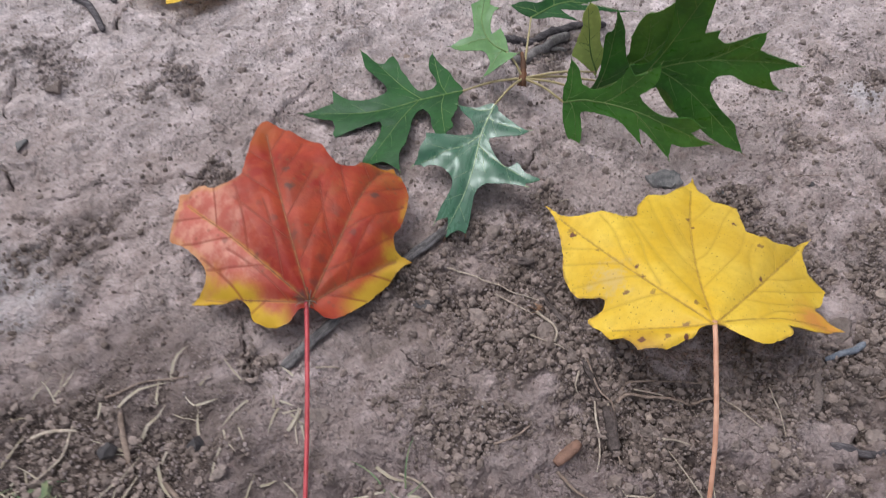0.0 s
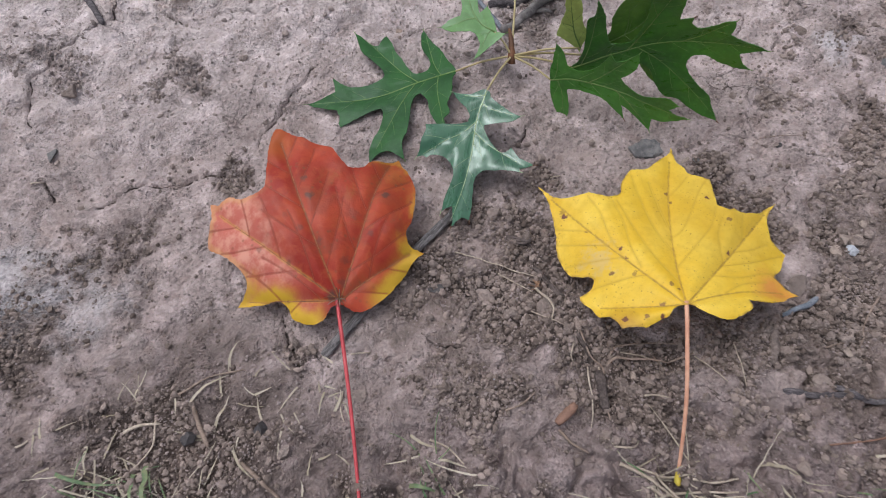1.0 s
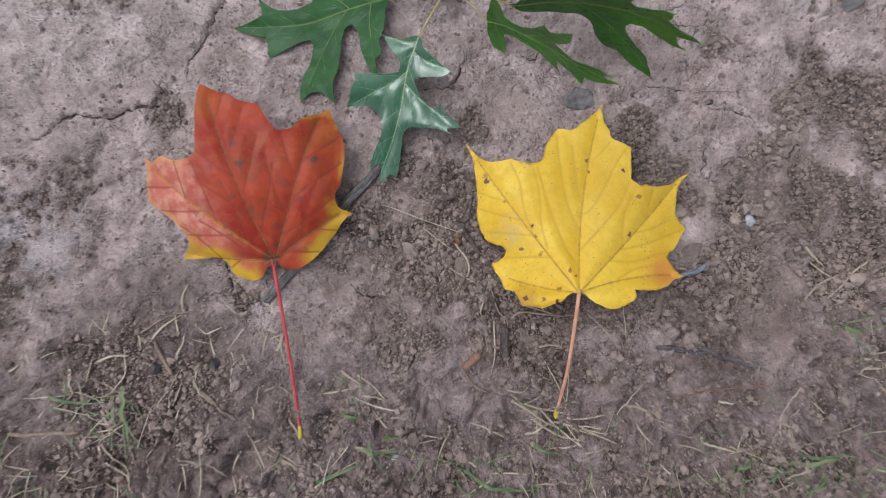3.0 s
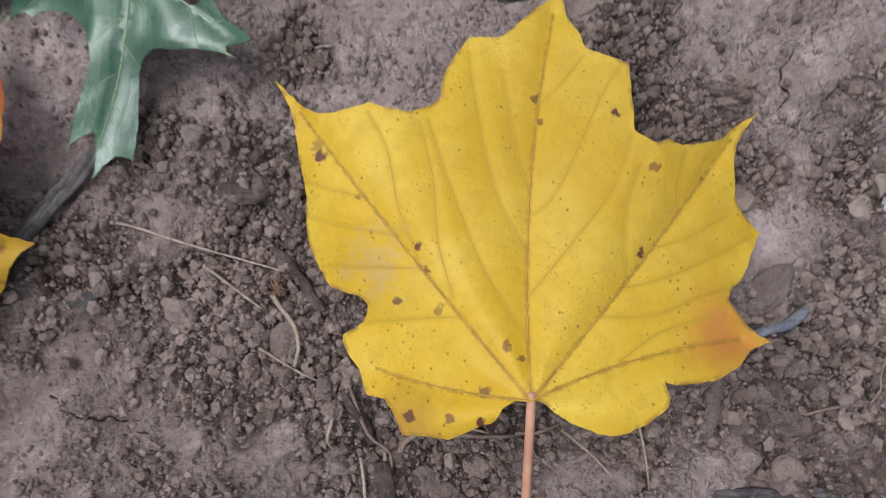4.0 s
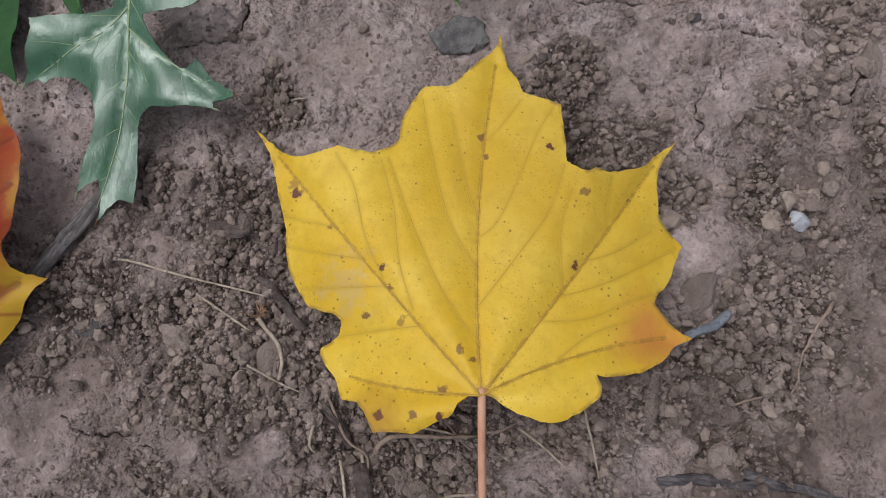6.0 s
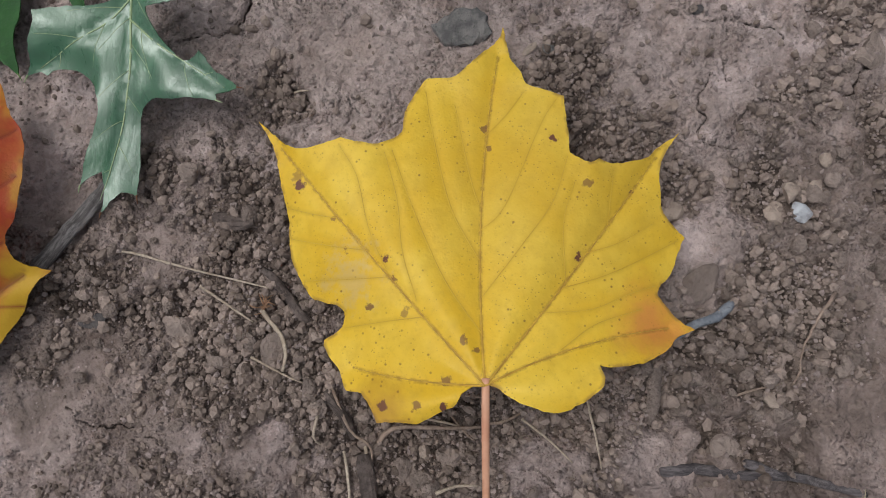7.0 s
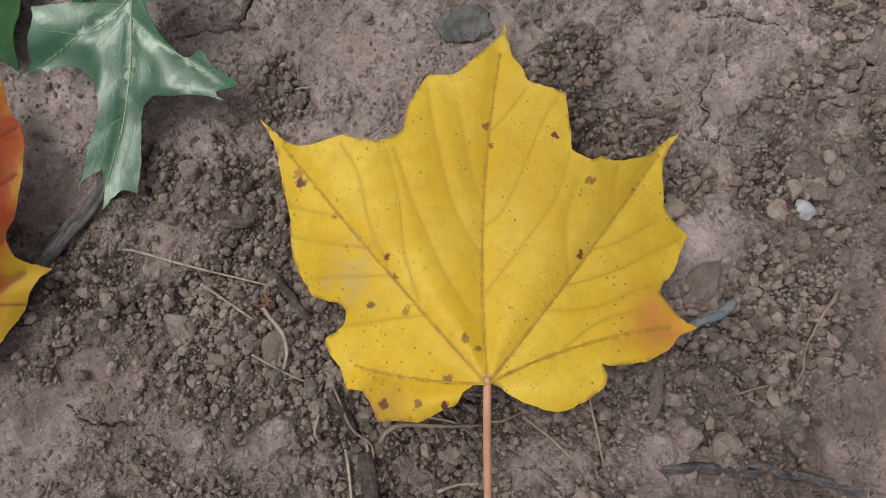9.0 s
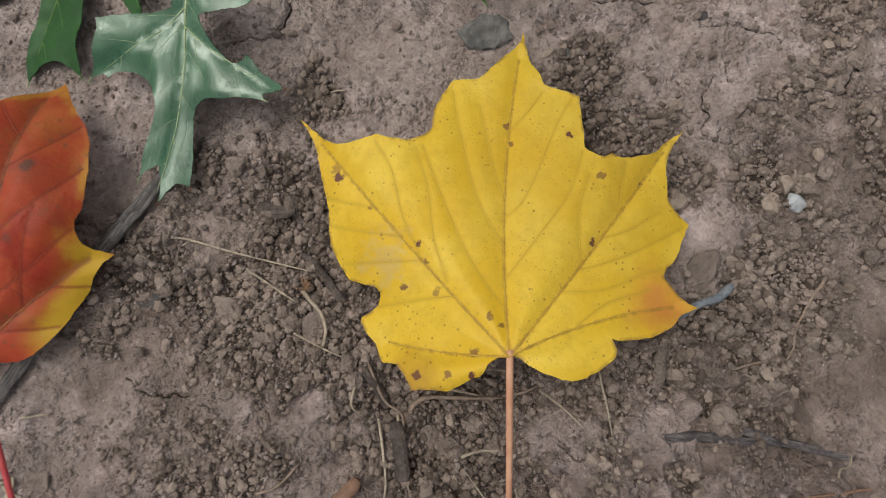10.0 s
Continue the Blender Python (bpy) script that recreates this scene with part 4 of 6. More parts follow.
# branches of its veins, each from the main vein outwards
yellow_branches = [
    [(12, 1), (26, 12), (45, 22), (63, 30)], [(32, 3), (47, 12), (70, 19), (83, 22)], [(48, 4), (56, 7), (79, 13)], [(69, 4), (76, -2), (84, -7)],
    [(40, 4), (48, -3), (73, -12), (83, -17)], [(22, 2), (37, -8), (50, -16), (64, -20)], [(28, 28), (39, 34), (54, 39), (63, 45)], [(20, 19), (33, 24), (48, 27), (62, 32)],
    [(42, 44), (43, 51), (45, 60)], [(33, 34), (34, 45), (36, 58)], [(26, 26), (25, 37), (24, 53)], [(16, 16), (14, 27), (11, 41)],
    [(28, -20), (44, -19), (56, -22)], [(45, -32), (56, -33), (62, -34)], [(36, -25), (40, -35), (47, -46)], [(26, -19), (30, -30), (35, -40), (43, -54)],
    [(19, -13), (21, -27), (26, -38), (29, -46)], [(10, -19), (17, -28), (22, -41)],
]
yellow_height = cone_height([33.86, -11.4, -5.44, -9.61, -1.47, 4.78, 0.42, -2.61, 0.51, 4.61, -1.68, -4.18, -10.62, 12.58, 2.87])
yellow_leaf, yellow_surface = maple_leaf(
    "bright yellow maple leaf with brown spots lying on soil", pose(0.1024, 0.1308, 0, 0, 0, 71.65), yellow_lobes,
    [(104, 0, 0.13), (68, 68.5, 0.03), (73, -51, -0.03), (1, 38, 0.12), (18, -53, 0.2)], yellow_height, yellow_skin, yellow_vein, yellow_net, 3, 0.0016, 0.001, 0.0012, yellow_branches,
)
zb = float(yellow_surface(np.array([[0.0005, 0.0]]))[0])
stalk = glide([(0.103, 0.1325, zb - 0.0004), (0.0995, 0.119, zb - 0.003), (0.0925, 0.09, 0.0185), (0.0853, 0.0618, floor_at(0.0853, 0.0618) + 0.0018)], 0.002)
inv = yellow_leaf.matrix_world.inverted()
local = lambda path, m: np.array([tuple(m @ Vector(q)) for q in path])
part("stalk", tube_mesh("stalk", [tube_arrays(local(stalk, inv), np.linspace(0.00105, 0.00085, len(stalk)), 10)]), pink_stalk, yellow_leaf, "pinkish leaf stalk")
bud = glide([stalk[-4], stalk[-1], stalk[-1] + (-0.0006, -0.003, 0.0004)], 0.001)
part("stalk_foot", tube_mesh("stalk_foot", [tube_arrays(local(bud, inv), np.r_[np.linspace(0.0009, 0.0017, len(bud) - 2), 0.0013, 0.0006], 10)]), bud_yellow, yellow_leaf, "yellow-green swollen stalk foot")

# the red maple leaf
red_lobes = [
    [(-1.9, 5.4), (-5.6, 10.0), (-6.0, 15.4), (-2.0, 21.4), (2.6, 25.2), (8.2, 25.3), (13.7, 29.4), (16.7, 38.8), (20.7, 49.1), (23.8, 44.2), (27.5, 40.1)],
    [(33.0, 39.9), (42.0, 43.6), (49.8, 48.5), (56.0, 53.0), (61.0, 51.8), (67.7, 46.1), (79.0, 44.5), (72.9, 39.8), (74.3, 33.5), (68.6, 26.6), (65.9, 17.3), (68.3, 12.5)],
    [(78.1, 8.7), (87.4, 5.2), (95.2, 1.2), (99.5, -2.6), (94.5, -6.8), (91.3, -10.4), (88.7, -14.7), (83.9, -18.1), (78.8, -25.8), (70.1, -27.8), (62.7, -29.9)],
    [(60.9, -37.3), (64.2, -42.6), (65.7, -51.4), (66.2, -55.9), (67.0, -58.4), (60.6, -58.4), (50.5, -59.5), (41.5, -58.4), (31.0, -53.4), (24.5, -49.2), (20.0, -44.4)],
    [(13.4, -43.6), (8.2, -48.9), (5.9, -42.3), (1.3, -34.7), (-4.5, -24.9), (-7.5, -18.0), (-8.8, -10.0), (-6.7, -3.6), (-2.3, -0.1)],
]


def red_height(q):
    """Arched, with the one flank, the top and the far side curled up."""
    u, v = q[:, 0] / MM, -q[:, 1] / MM
    curl = 0.0075 * ease(u, 74, 98) * (1 - ease(np.abs(v), 18, 34)) + 0.0055 * ease(-v, 32, 54)
    return red_arch(q) + curl + 0.0085 * ease(v, 12, 44) * ease(u, -2, 26) * (1 - 0.25 * ease(u, 55, 75))


red_arch = arched_height([13.6, -0.37, -20.49, -5.63, 1.1, 24.36, 4.21, -4.29, 2.33, -1.92, 2.05, 0.92, -5.14, -2.22, 0.44])
red_leaf, red_surface = maple_leaf(
    "deep red maple leaf with yellow lower margins lying on soil", pose(-0.0563, 0.1719, 0, 0, 0, 103.56), red_lobes,
    [(97, -3, 0.03), (74, 44, 0.06), (68, -56, -0.04), (23, 46, 0.1), (11, -45, 0.06)], red_height, red_skin, red_vein, red_net, 5, 0.0019, 0.0012, 0.002,
)
zb = float(red_surface(np.array([[0.001, 0.0015]]))[0])
inv = red_leaf.matrix_world.inverted()
stalk = glide([(-0.0578, 0.1735, zb - 0.0004), (-0.0576, 0.155, zb - 0.002), (-0.0582, 0.115, 0.0075), (-0.0602, 0.0735, floor_at(-0.0602, 0.0735) + 0.0012)], 0.002)
part("stalk", tube_mesh("stalk", [tube_arrays(local(stalk, inv), np.linspace(0.00105, 0.0008, len(stalk)), 10)]), red_stalk, red_leaf, "crimson leaf stalk")
bud = glide([stalk[-3], stalk[-1], stalk[-1] + (-0.0007, -0.004, 0.0003)], 0.001)
part("stalk_foot", tube_mesh("stalk_foot", [tube_arrays(local(bud, inv), np.r_[np.linspace(0.0008, 0.0015, len(bud) - 2), 0.0011, 0.0005], 10)]), bud_yellow, red_leaf, "yellow swollen stalk foot")

# a few dried fibres where its veins meet
fibre_rng = np.random.default_rng(8)
for k in range(9):
    a = math.radians(70 + 35 * k + fibre_rng.uniform(-12, 12))
    reach = fibre_rng.uniform(0.003, 0.0065)
    q = np.array([[0.001, 0.0], [0.6 * reach * math.cos(a) + 0.001, 0.6 * reach * math.sin(a)], [reach * math.cos(a) + 0.001, reach * math.sin(a) + 0.0006]])
    q = glide(q, 0.001)
    z = red_surface(q) + 0.0004 + 0.0012 * np.sin(np.linspace(0, math.pi, len(q)))
    part("fibre", tube_mesh("fibre", [tube_arrays(np.column_stack([q, z]), np.linspace(0.0003, 0.00015, len(q)), 6)]), root_skin if k % 2 else bud_brown, red_leaf, "dried brown fibre")

# a third leaf, curled, of which the lower lobes reach into view
far_lobes = [
    [(0, 3), (-5, 8), (-12, 16), (-18, 27), (-12, 30), (-4, 36), (6, 44), (14, 38)],
    [(24, 40), (36, 52), (52, 60), (66, 62), (62, 48), (66, 34)],
    [(78, 26), (92, 10), (104, 0), (92, -10), (80, -24), (66, -30)],
    [(66, -42), (72, -56), (56, -54), (38, -50), (24, -40)],
    [(12, -44), (4, -38), (-6, -28), (-20, -20), (-26, -12), (-16, -6), (-6, -3)],
]


def curled(q):
    r = np.hypot(q[:, 0], q[:, 1])
    return 0.012 - 0.10 * r + 1.3 * np.clip(q[:, 0] - 0.01, 0, 1) ** 2 + 0.10 * np.abs(q[:, 1])


far_leaf, far_surface = maple_leaf(
    "curled yellow maple leaf with a brown hollow on soil", pose(-0.1475, 0.43, 0.004, 0, 0, 62) @ Matrix.Scale(0.72, 4), far_lobes,
    [(98, 0, 0), (60, 58, 0), (66, -50, 0), (-10, 27, 0), (-18, -18, 0)], curled, yellow_skin, yellow_vein, yellow_net, 9, 0.0015, 0.0004, 0.0012,
)

# ---- the oak sprig ----
oak_sprig = tagged(new("oak_sprig"), "fresh green oak sprig with lobed leaves lying on soil", "sprig")
hub = np.array((0.0608, 0.3052, 0.0161))
oak_sprig.location = hub
bpy.context.view_layer.update()


def oak_leaf(base_pose, lobes, spine, tips, coef, skin, seed, stalk_end, stalk_mid=None, pleat=0.0009, ripple=0.0007, fold=0.0, bend=None):
    """A lobed blade with its veins and its stalk from the sprig's node."""
    rng = np.random.default_rng(seed)
    poly = leaf_outline(lobes, rng)
    rib = glide([np.array(p) * MM for p in spine], 0.0025)
    s = np.r_[0, np.cumsum(np.linalg.norm(np.diff(rib, axis=0), axis=1))]
    main = [rib]
    for x, y, at in tips:
        a = np.array([np.interp(at * s[-1], s, rib[:, i]) for i in (0, 1)])
        ahead = np.array([np.interp(min(at + 0.12, 1) * s[-1], s, rib[:, i]) for i in (0, 1)])
        main.append(glide([a, 0.55 * a + 0.3 * np.array([x, y]) * MM + 0.15 * ahead, np.array([x, y]) * MM * 0.97 + a * 0.03], 0.0025))
    second = clip_inside(side_veins(main, 0.015, 0.013, 0.8, 0.12), poly)
    height = quad_height(coef)
    if bend is not None:
        plain = height
        height = lambda q: plain(q) + bend(q[:, 0], q[:, 1])
    me, surface = leaf_sheet("blade", poly, main, second, height, pleat, 0.00025, ripple, 0.0003, seed, 0.0015, fold)
    m = base_pose
    to_hub = oak_sprig.matrix_world.inverted() @ m
    blade = part("blade", me, skin, oak_sprig)
    blade.matrix_local = to_hub
    rib_skin = pale_vein if skin is oak_sheen else oak_vein
    p = np.array([q for lobe in lobes for q in lobe], float) * MM
    for k in range(len(p)):
        o, q, r = p[k - 1], p[k], p[(k + 1) % len(p)]
        out = q - (o + r) / 2
        reach = np.linalg.norm(out)
        a, b = (o - q) / np.linalg.norm(o - q), (r - q) / np.linalg.norm(r - q)
        if a @ b > 0.1 and reach > 0.002 and not inside((q + out / reach * 0.001)[None], poly)[0]:
            tip = q - out / reach * 0.0004 + np.linspace(0, 1, 5)[:, None] * (out / reach) * 0.0026
            z = float(surface(q[None])[0]) - 0.0001
            part("bristle", tube_mesh("bristle", [tube_arrays(np.column_stack([tip, np.full(5, z)]), np.linspace(0.0003, 0.00008, 5), 5)]), bud_brown if k % 3 == 0 else rib_skin, blade)
    for k, line in enumerate(main):
        part("midrib" if k == 0 else "side_vein", tube_mesh("vein", vein_tubes([line], surface, 0.0005 if k == 0 else 0.0003, 0.0001, 6, 0.00012)), rib_skin, blade)
    part("vein_net", tube_mesh("vein_net", vein_tubes(second, surface, 0.00013, 0.00005, 4, 0.0)), rib_skin, blade)
    end = np.array(m @ Vector((rib[0][0], rib[0][1], float(surface(rib[:1])[0]))))
    mid = np.array(stalk_mid) if stalk_mid is not None else (hub + end) / 2 + (0, 0, 0.002)
    path = glide([hub, mid, end], 0.002) - hub
    part("leaf_stalk", tube_mesh("leaf_stalk", [tube_arrays(path, np.linspace(0.0007, 0.00055, len(path)), 8)]), oak_stalk, oak_sprig, "pale leaf stalk")
    return blade


oak_leaf(
    pose(0.0275, 0.3070, 0.0075, -4.07, 4.76, -179.58),
    [[(-0.3, -1.9), (3.1, -9.7), (5.6, -18.0), (9.9, -26.7), (13.0, -36.3), (15.6, -31.5), (16.3, -21.8), (13.8, -13.6), (13.9, -7.7), (17.0, -4.4), (23.8, -4.5)],
     [(26.9, -8.9), (29.5, -16.3), (32.8, -23.8), (33.7, -30.4), (36.4, -36.5), (39.4, -33.9), (42.2, -30.5), (46.3, -32.3), (50.8, -38.5), (54.6, -42.0), (53.9, -35.2), (52.7, -27.6), (48.2, -21.2), (43.7, -14.1), (41.9, -8.9), (44.0, -5.4)],
     [(51.0, -4.0), (58.5, -4.2), (65.7, -6.5), (72.7, -12.9), (72.8, -8.5), (72.9, -4.0), (81.7, -1.5), (91.4, -0.5), (84.6, 3.5), (74.0, 8.0), (73.2, 13.7), (76.4, 20.5), (66.3, 17.9), (56.2, 15.0), (48.4, 14.5), (47.1, 17.8)],
     [(50.6, 27.3), (55.4, 32.8), (59.4, 40.5), (60.2, 47.8), (54.2, 43.8), (47.2, 44.4), (40.2, 52.0), (39.3, 40.9), (35.2, 34.2), (32.2, 25.3), (29.7, 16.3), (26.2, 11.2), (23.1, 10.7)],
     [(20.2, 16.2), (20.2, 23.9), (18.8, 31.9), (15.5, 40.2), (12.8, 42.7), (13.2, 33.0), (9.0, 30.1), (9.0, 22.4), (4.9, 15.5), (2.8, 6.1), (0.2, 1.5)]],
    [(0, 0), (25, 2), (50, 5), (88, 0)], [(12.5, -33, 0.1), (50, -38, 0.26), (56, 41, 0.28), (14, 38, 0.12)],
    [1.8, -0.76, 7.23, 0.56, -8.23, 0.59], oak_green, 11, None, fold=0.08,
)


def sheen_bend(x, y):
    """One half of the end lobe and the shoulder of a side lobe bend down, dimming their sheen."""
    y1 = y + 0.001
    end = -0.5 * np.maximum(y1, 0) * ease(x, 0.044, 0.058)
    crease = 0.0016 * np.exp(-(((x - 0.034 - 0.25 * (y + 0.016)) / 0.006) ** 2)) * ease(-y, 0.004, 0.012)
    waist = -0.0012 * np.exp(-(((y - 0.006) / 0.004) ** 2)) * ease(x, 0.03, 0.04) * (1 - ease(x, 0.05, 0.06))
    # one side lobe, creased along its vein, loses sheen; the other, flatter, catches it
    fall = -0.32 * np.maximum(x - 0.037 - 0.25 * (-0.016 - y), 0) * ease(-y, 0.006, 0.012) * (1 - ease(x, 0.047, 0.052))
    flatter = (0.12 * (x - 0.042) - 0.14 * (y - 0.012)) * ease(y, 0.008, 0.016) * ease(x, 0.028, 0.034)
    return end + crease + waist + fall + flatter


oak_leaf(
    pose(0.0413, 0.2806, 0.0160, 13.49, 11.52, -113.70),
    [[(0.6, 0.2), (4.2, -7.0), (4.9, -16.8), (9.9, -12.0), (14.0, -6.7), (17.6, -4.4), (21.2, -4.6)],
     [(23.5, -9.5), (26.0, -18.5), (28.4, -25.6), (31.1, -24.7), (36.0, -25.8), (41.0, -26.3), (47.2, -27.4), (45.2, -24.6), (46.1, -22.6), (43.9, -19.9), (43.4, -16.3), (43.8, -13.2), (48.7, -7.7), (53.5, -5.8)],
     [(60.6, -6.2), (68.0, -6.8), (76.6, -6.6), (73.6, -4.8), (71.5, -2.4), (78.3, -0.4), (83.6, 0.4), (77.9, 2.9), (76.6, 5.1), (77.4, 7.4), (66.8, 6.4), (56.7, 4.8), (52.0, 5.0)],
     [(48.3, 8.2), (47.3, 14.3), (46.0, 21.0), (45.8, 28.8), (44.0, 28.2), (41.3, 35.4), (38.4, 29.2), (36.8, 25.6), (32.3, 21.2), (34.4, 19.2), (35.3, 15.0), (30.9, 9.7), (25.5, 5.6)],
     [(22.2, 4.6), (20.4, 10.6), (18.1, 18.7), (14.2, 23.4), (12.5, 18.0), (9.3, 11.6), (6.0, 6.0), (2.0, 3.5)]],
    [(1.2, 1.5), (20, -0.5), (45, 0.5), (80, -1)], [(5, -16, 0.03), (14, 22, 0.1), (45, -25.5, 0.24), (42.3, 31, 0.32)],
    [6.31, 0.32, -7.75, -5.62, -6.5, 6.33, 6.55, 2.7, 3.81], oak_sheen, 12, None, fold=0.0, pleat=0.0019, bend=sheen_bend,
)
oak_leaf(
    pose(0.0932, 0.2900, 0.0164, 86.81, -30.15, -33.15),
    [[(-0.9, 0.4), (4.7, 2.6), (10.1, 8.8), (14.9, 17.3), (21.3, 29.3), (25.7, 30.6), (32.4, 41.6), (31.2, 29.9), (27.0, 17.3), (25.8, 9.0), (35.4, 7.2)],
     [(43.1, 12.8), (49.9, 20.5), (54.6, 28.8), (58.4, 37.2), (62.4, 41.0), (64.1, 38.3), (69.1, 37.4), (75.7, 42.0), (83.6, 47.3), (79.2, 39.4), (73.7, 29.9), (67.8, 20.3), (66.3, 17.0)],
     [(73.7, 17.4), (71.3, 13.6), (74.3, 9.7), (81.1, 10.1), (86.6, 11.5), (93.0, 12.2), (90.6, 6.8), (88.2, 3.7), (94.4, -0.0), (100.1, -3.5), (104.6, -6.1), (98.3, -6.6), (90.4, -7.9), (90.8, -12.8), (93.4, -17.6), (86.3, -15.8), (78.9, -12.2), (73.1, -7.3), (66.2, -6.9), (61.7, -12.2)],
     [(62.2, -19.1), (65.1, -26.0), (69.6, -32.8), (69.9, -39.3), (71.4, -48.7), (64.6, -45.4), (58.1, -40.3), (51.7, -34.2), (44.9, -30.7), (42.0, -23.4), (41.2, -14.4)],
     [(36.8, -8.1), (27.7, -7.9), (15.7, -6.7), (3.6, -5.1)]],
    [(0, -1), (25, 1), (55, 3), (101, -5)], [(31, 38, 0.05), (80, 44, 0.32), (70, -45, 0.38), (90, 10.5, 0.62)],
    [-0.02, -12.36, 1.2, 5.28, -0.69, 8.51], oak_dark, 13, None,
)
oak_leaf(
    pose(0.0830, 0.2830, 0.0130, 83.48, -4.32, -35.19),
    [[(-4.0, 7.4), (-3.4, 16.7), (-2.2, 27.9), (2.5, 24.5), (5.7, 16.9), (12.4, 16.0)],
     [(21.2, 21.3), (26.4, 28.9), (29.4, 35.6), (32.9, 31.5), (37.5, 34.0), (44.1, 41.4), (44.3, 32.3), (40.2, 25.1), (36.5, 21.1)],
     [(40.0, 17.5), (46.4, 14.2), (53.7, 13.8), (63.1, 16.3), (69.3, 12.5), (64.9, 7.1), (69.0, 4.7), (76.0, 3.4), (69.6, 0.6), (62.4, -1.5), (57.2, -1.3)],
     [(57.7, -9.8), (51.5, -5.2), (44.5, 0.2), (39.6, 2.2), (42.6, -6.3), (35.6, -1.1), (28.5, 3.8), (19.0, 3.9), (9.4, 1.9)],
     [(7.4, -0.7), (10.0, -10.7), (9.8, -21.2), (3.8, -16.8), (-1.1, -7.8)]],
    [(-3, 3), (12, 9), (38, 11), (73, 3.4)], [(-1, 25, 0.02), (42, 39, 0.3), (56, -7, 0.5), (8, -18, 0.05)],
    [3.27, 6.98, -6.29, -4.0, 4.8, 5.49], oak_mid, 14, None,
)
# a leaf behind the upright one, seen from its lighter side
oak_leaf(
    pose(0.0962, 0.2965, 0.0164, 86.81, -30.15, -33.15),
    [[(2, -2), (12, 6), (24.4, 10.2), (30.7, 20.9), (40.4, 29.7), (47.5, 29.9), (58.4, 33.4), (70.2, 36.8)],
     [(59.3, 23.9), (50.9, 14.7), (52, 4), (46.3, -6.3), (44, -18), (40.2, -28.3), (35.9, -23.1), (33.1, -12.8), (32.1, -3.4), (16, -5)]],
    [(4, 0), (24, 4), (44, 12), (64, 32)], [(42, 27, 0.4), (39, -24, 0.4)],
    [-0.02, -12.36, 1.2, 5.28, -0.69, 8.51], oak_light, 15, None,
)
# a narrow yellow-green leaf standing beside it
oak_leaf(
    pose(0.0955, 0.2950, 0.0164, 86.81, -30.15, -33.15),
    [[(14.3, 14.2), (14.9, 23.4), (19.5, 34.2), (21.0, 42.0), (19.1, 46.1), (13.2, 41.0), (9.8, 33.9), (4.0, 27.8), (-1.7, 20.3), (2, 13), (5, 4), (9, 9)]],
    [(6, 6), (8, 20), (17, 44)], [(4, 26, 0.4)], [-0.02, -12.36, 1.2, 5.28, -0.69, 8.51], oak_lime, 16, None,
)
# two further leaves of the sprig, one turned over
oak_leaf(
    pose(0.0485, 0.3148, 0.0228, -16.07, -14.57, 89.58),
    [[(52.9, 0), (44.5, -1.3), (38.6, 0.1), (33.8, -5.0), (31.7, -1.3), (24.1, 1.4), (16.8, 1.7)][::-1],
     [(44.5, 4.9), (42.0, 10.5), (33.4, 10.5), (23.0, 11.1), (18.6, 13.0), (18.1, 19.2), (15.2, 25.8)],
     [(10.2, 20.2), (8.2, 13.6), (5.4, 7.3), (-1.3, 4.8), (-6.0, 6.4), (-11.5, 10.1)],
     [(-7.9, 2.4), (-5.6, -2.8), (-1.3, -11.0), (1.4, -6.1), (9.5, -6.0), (19.1, -4.0)]],
    [(2, -5), (12, 3), (28, 6), (50, 1)], [(14, 23, 0.3), (-9, 7, 0.05)], [1.85, -2.69, 0.89], oak_pale, 17, None,
)
oak_leaf(
    pose(0.0772, 0.3505, 0.0220, 11.67, -17.26, 58.62),
    [[(1.6, 11.1), (4.2, 17.8), (9.6, 12.4), (12.1, 4.0), (16.5, 0), (21.2, 5.6), (23.8, 12.2), (33.0, 11.2), (33.8, 6.6), (26.0, -0.2), (25.2, -8.0), (28.9, -14.2)],
     [(37.0, -14.9), (51.2, -12.4), (63.4, -14.8), (57.3, -20.9), (45.9, -25.0), (38.7, -28.3), (42.5, -41.3), (34.7, -36.5), (28.8, -27.4), (22.6, -18.4)],
     [(26.6, -31.9), (31.7, -50.7), (25.1, -36.2), (14.6, -10.1), (12.1, -16.7), (11.0, -22.7), (7.7, -8.9), (2.0, 1.9)]],
    [(2, 4), (16, -6), (30, -18), (60, -16)], [(5, 16, 0.08), (32, 9, 0.25), (30, -47, 0.4)], [-3.63, 1.23, 0.6], oak_green, 18, None,
)
node_path = glide([hub + (-0.001, -0.003, -0.003), hub, hub + (0.0015, 0.008, 0.003), hub + (0.002, 0.016, 0.005)], 0.0015) - hub
part("node", tube_mesh("node", [tube_arrays(node_path, np.linspace(0.0024, 0.0009, len(node_path)), 9, 1.0, 0.35, 4)]), bud_brown, oak_sprig, "brown woody node")

# ---- sticks, straws and roots ----


def lying(points, rest, step=0.0022):
    """A smooth line over the plan (mm) that rests on the soil: rest is how far its middle lies above it."""
    p = glide(np.array(points, float) * MM, step)
    z = ground_height(p[:, 0], p[:, 1])
    if len(z) > 4:
        k = np.ones(5) / 5
        z = np.maximum(np.convolve(np.pad(z, 2, mode="edge"), k, "valid"), z - 0.0004)
    return np.column_stack([p, z + rest])


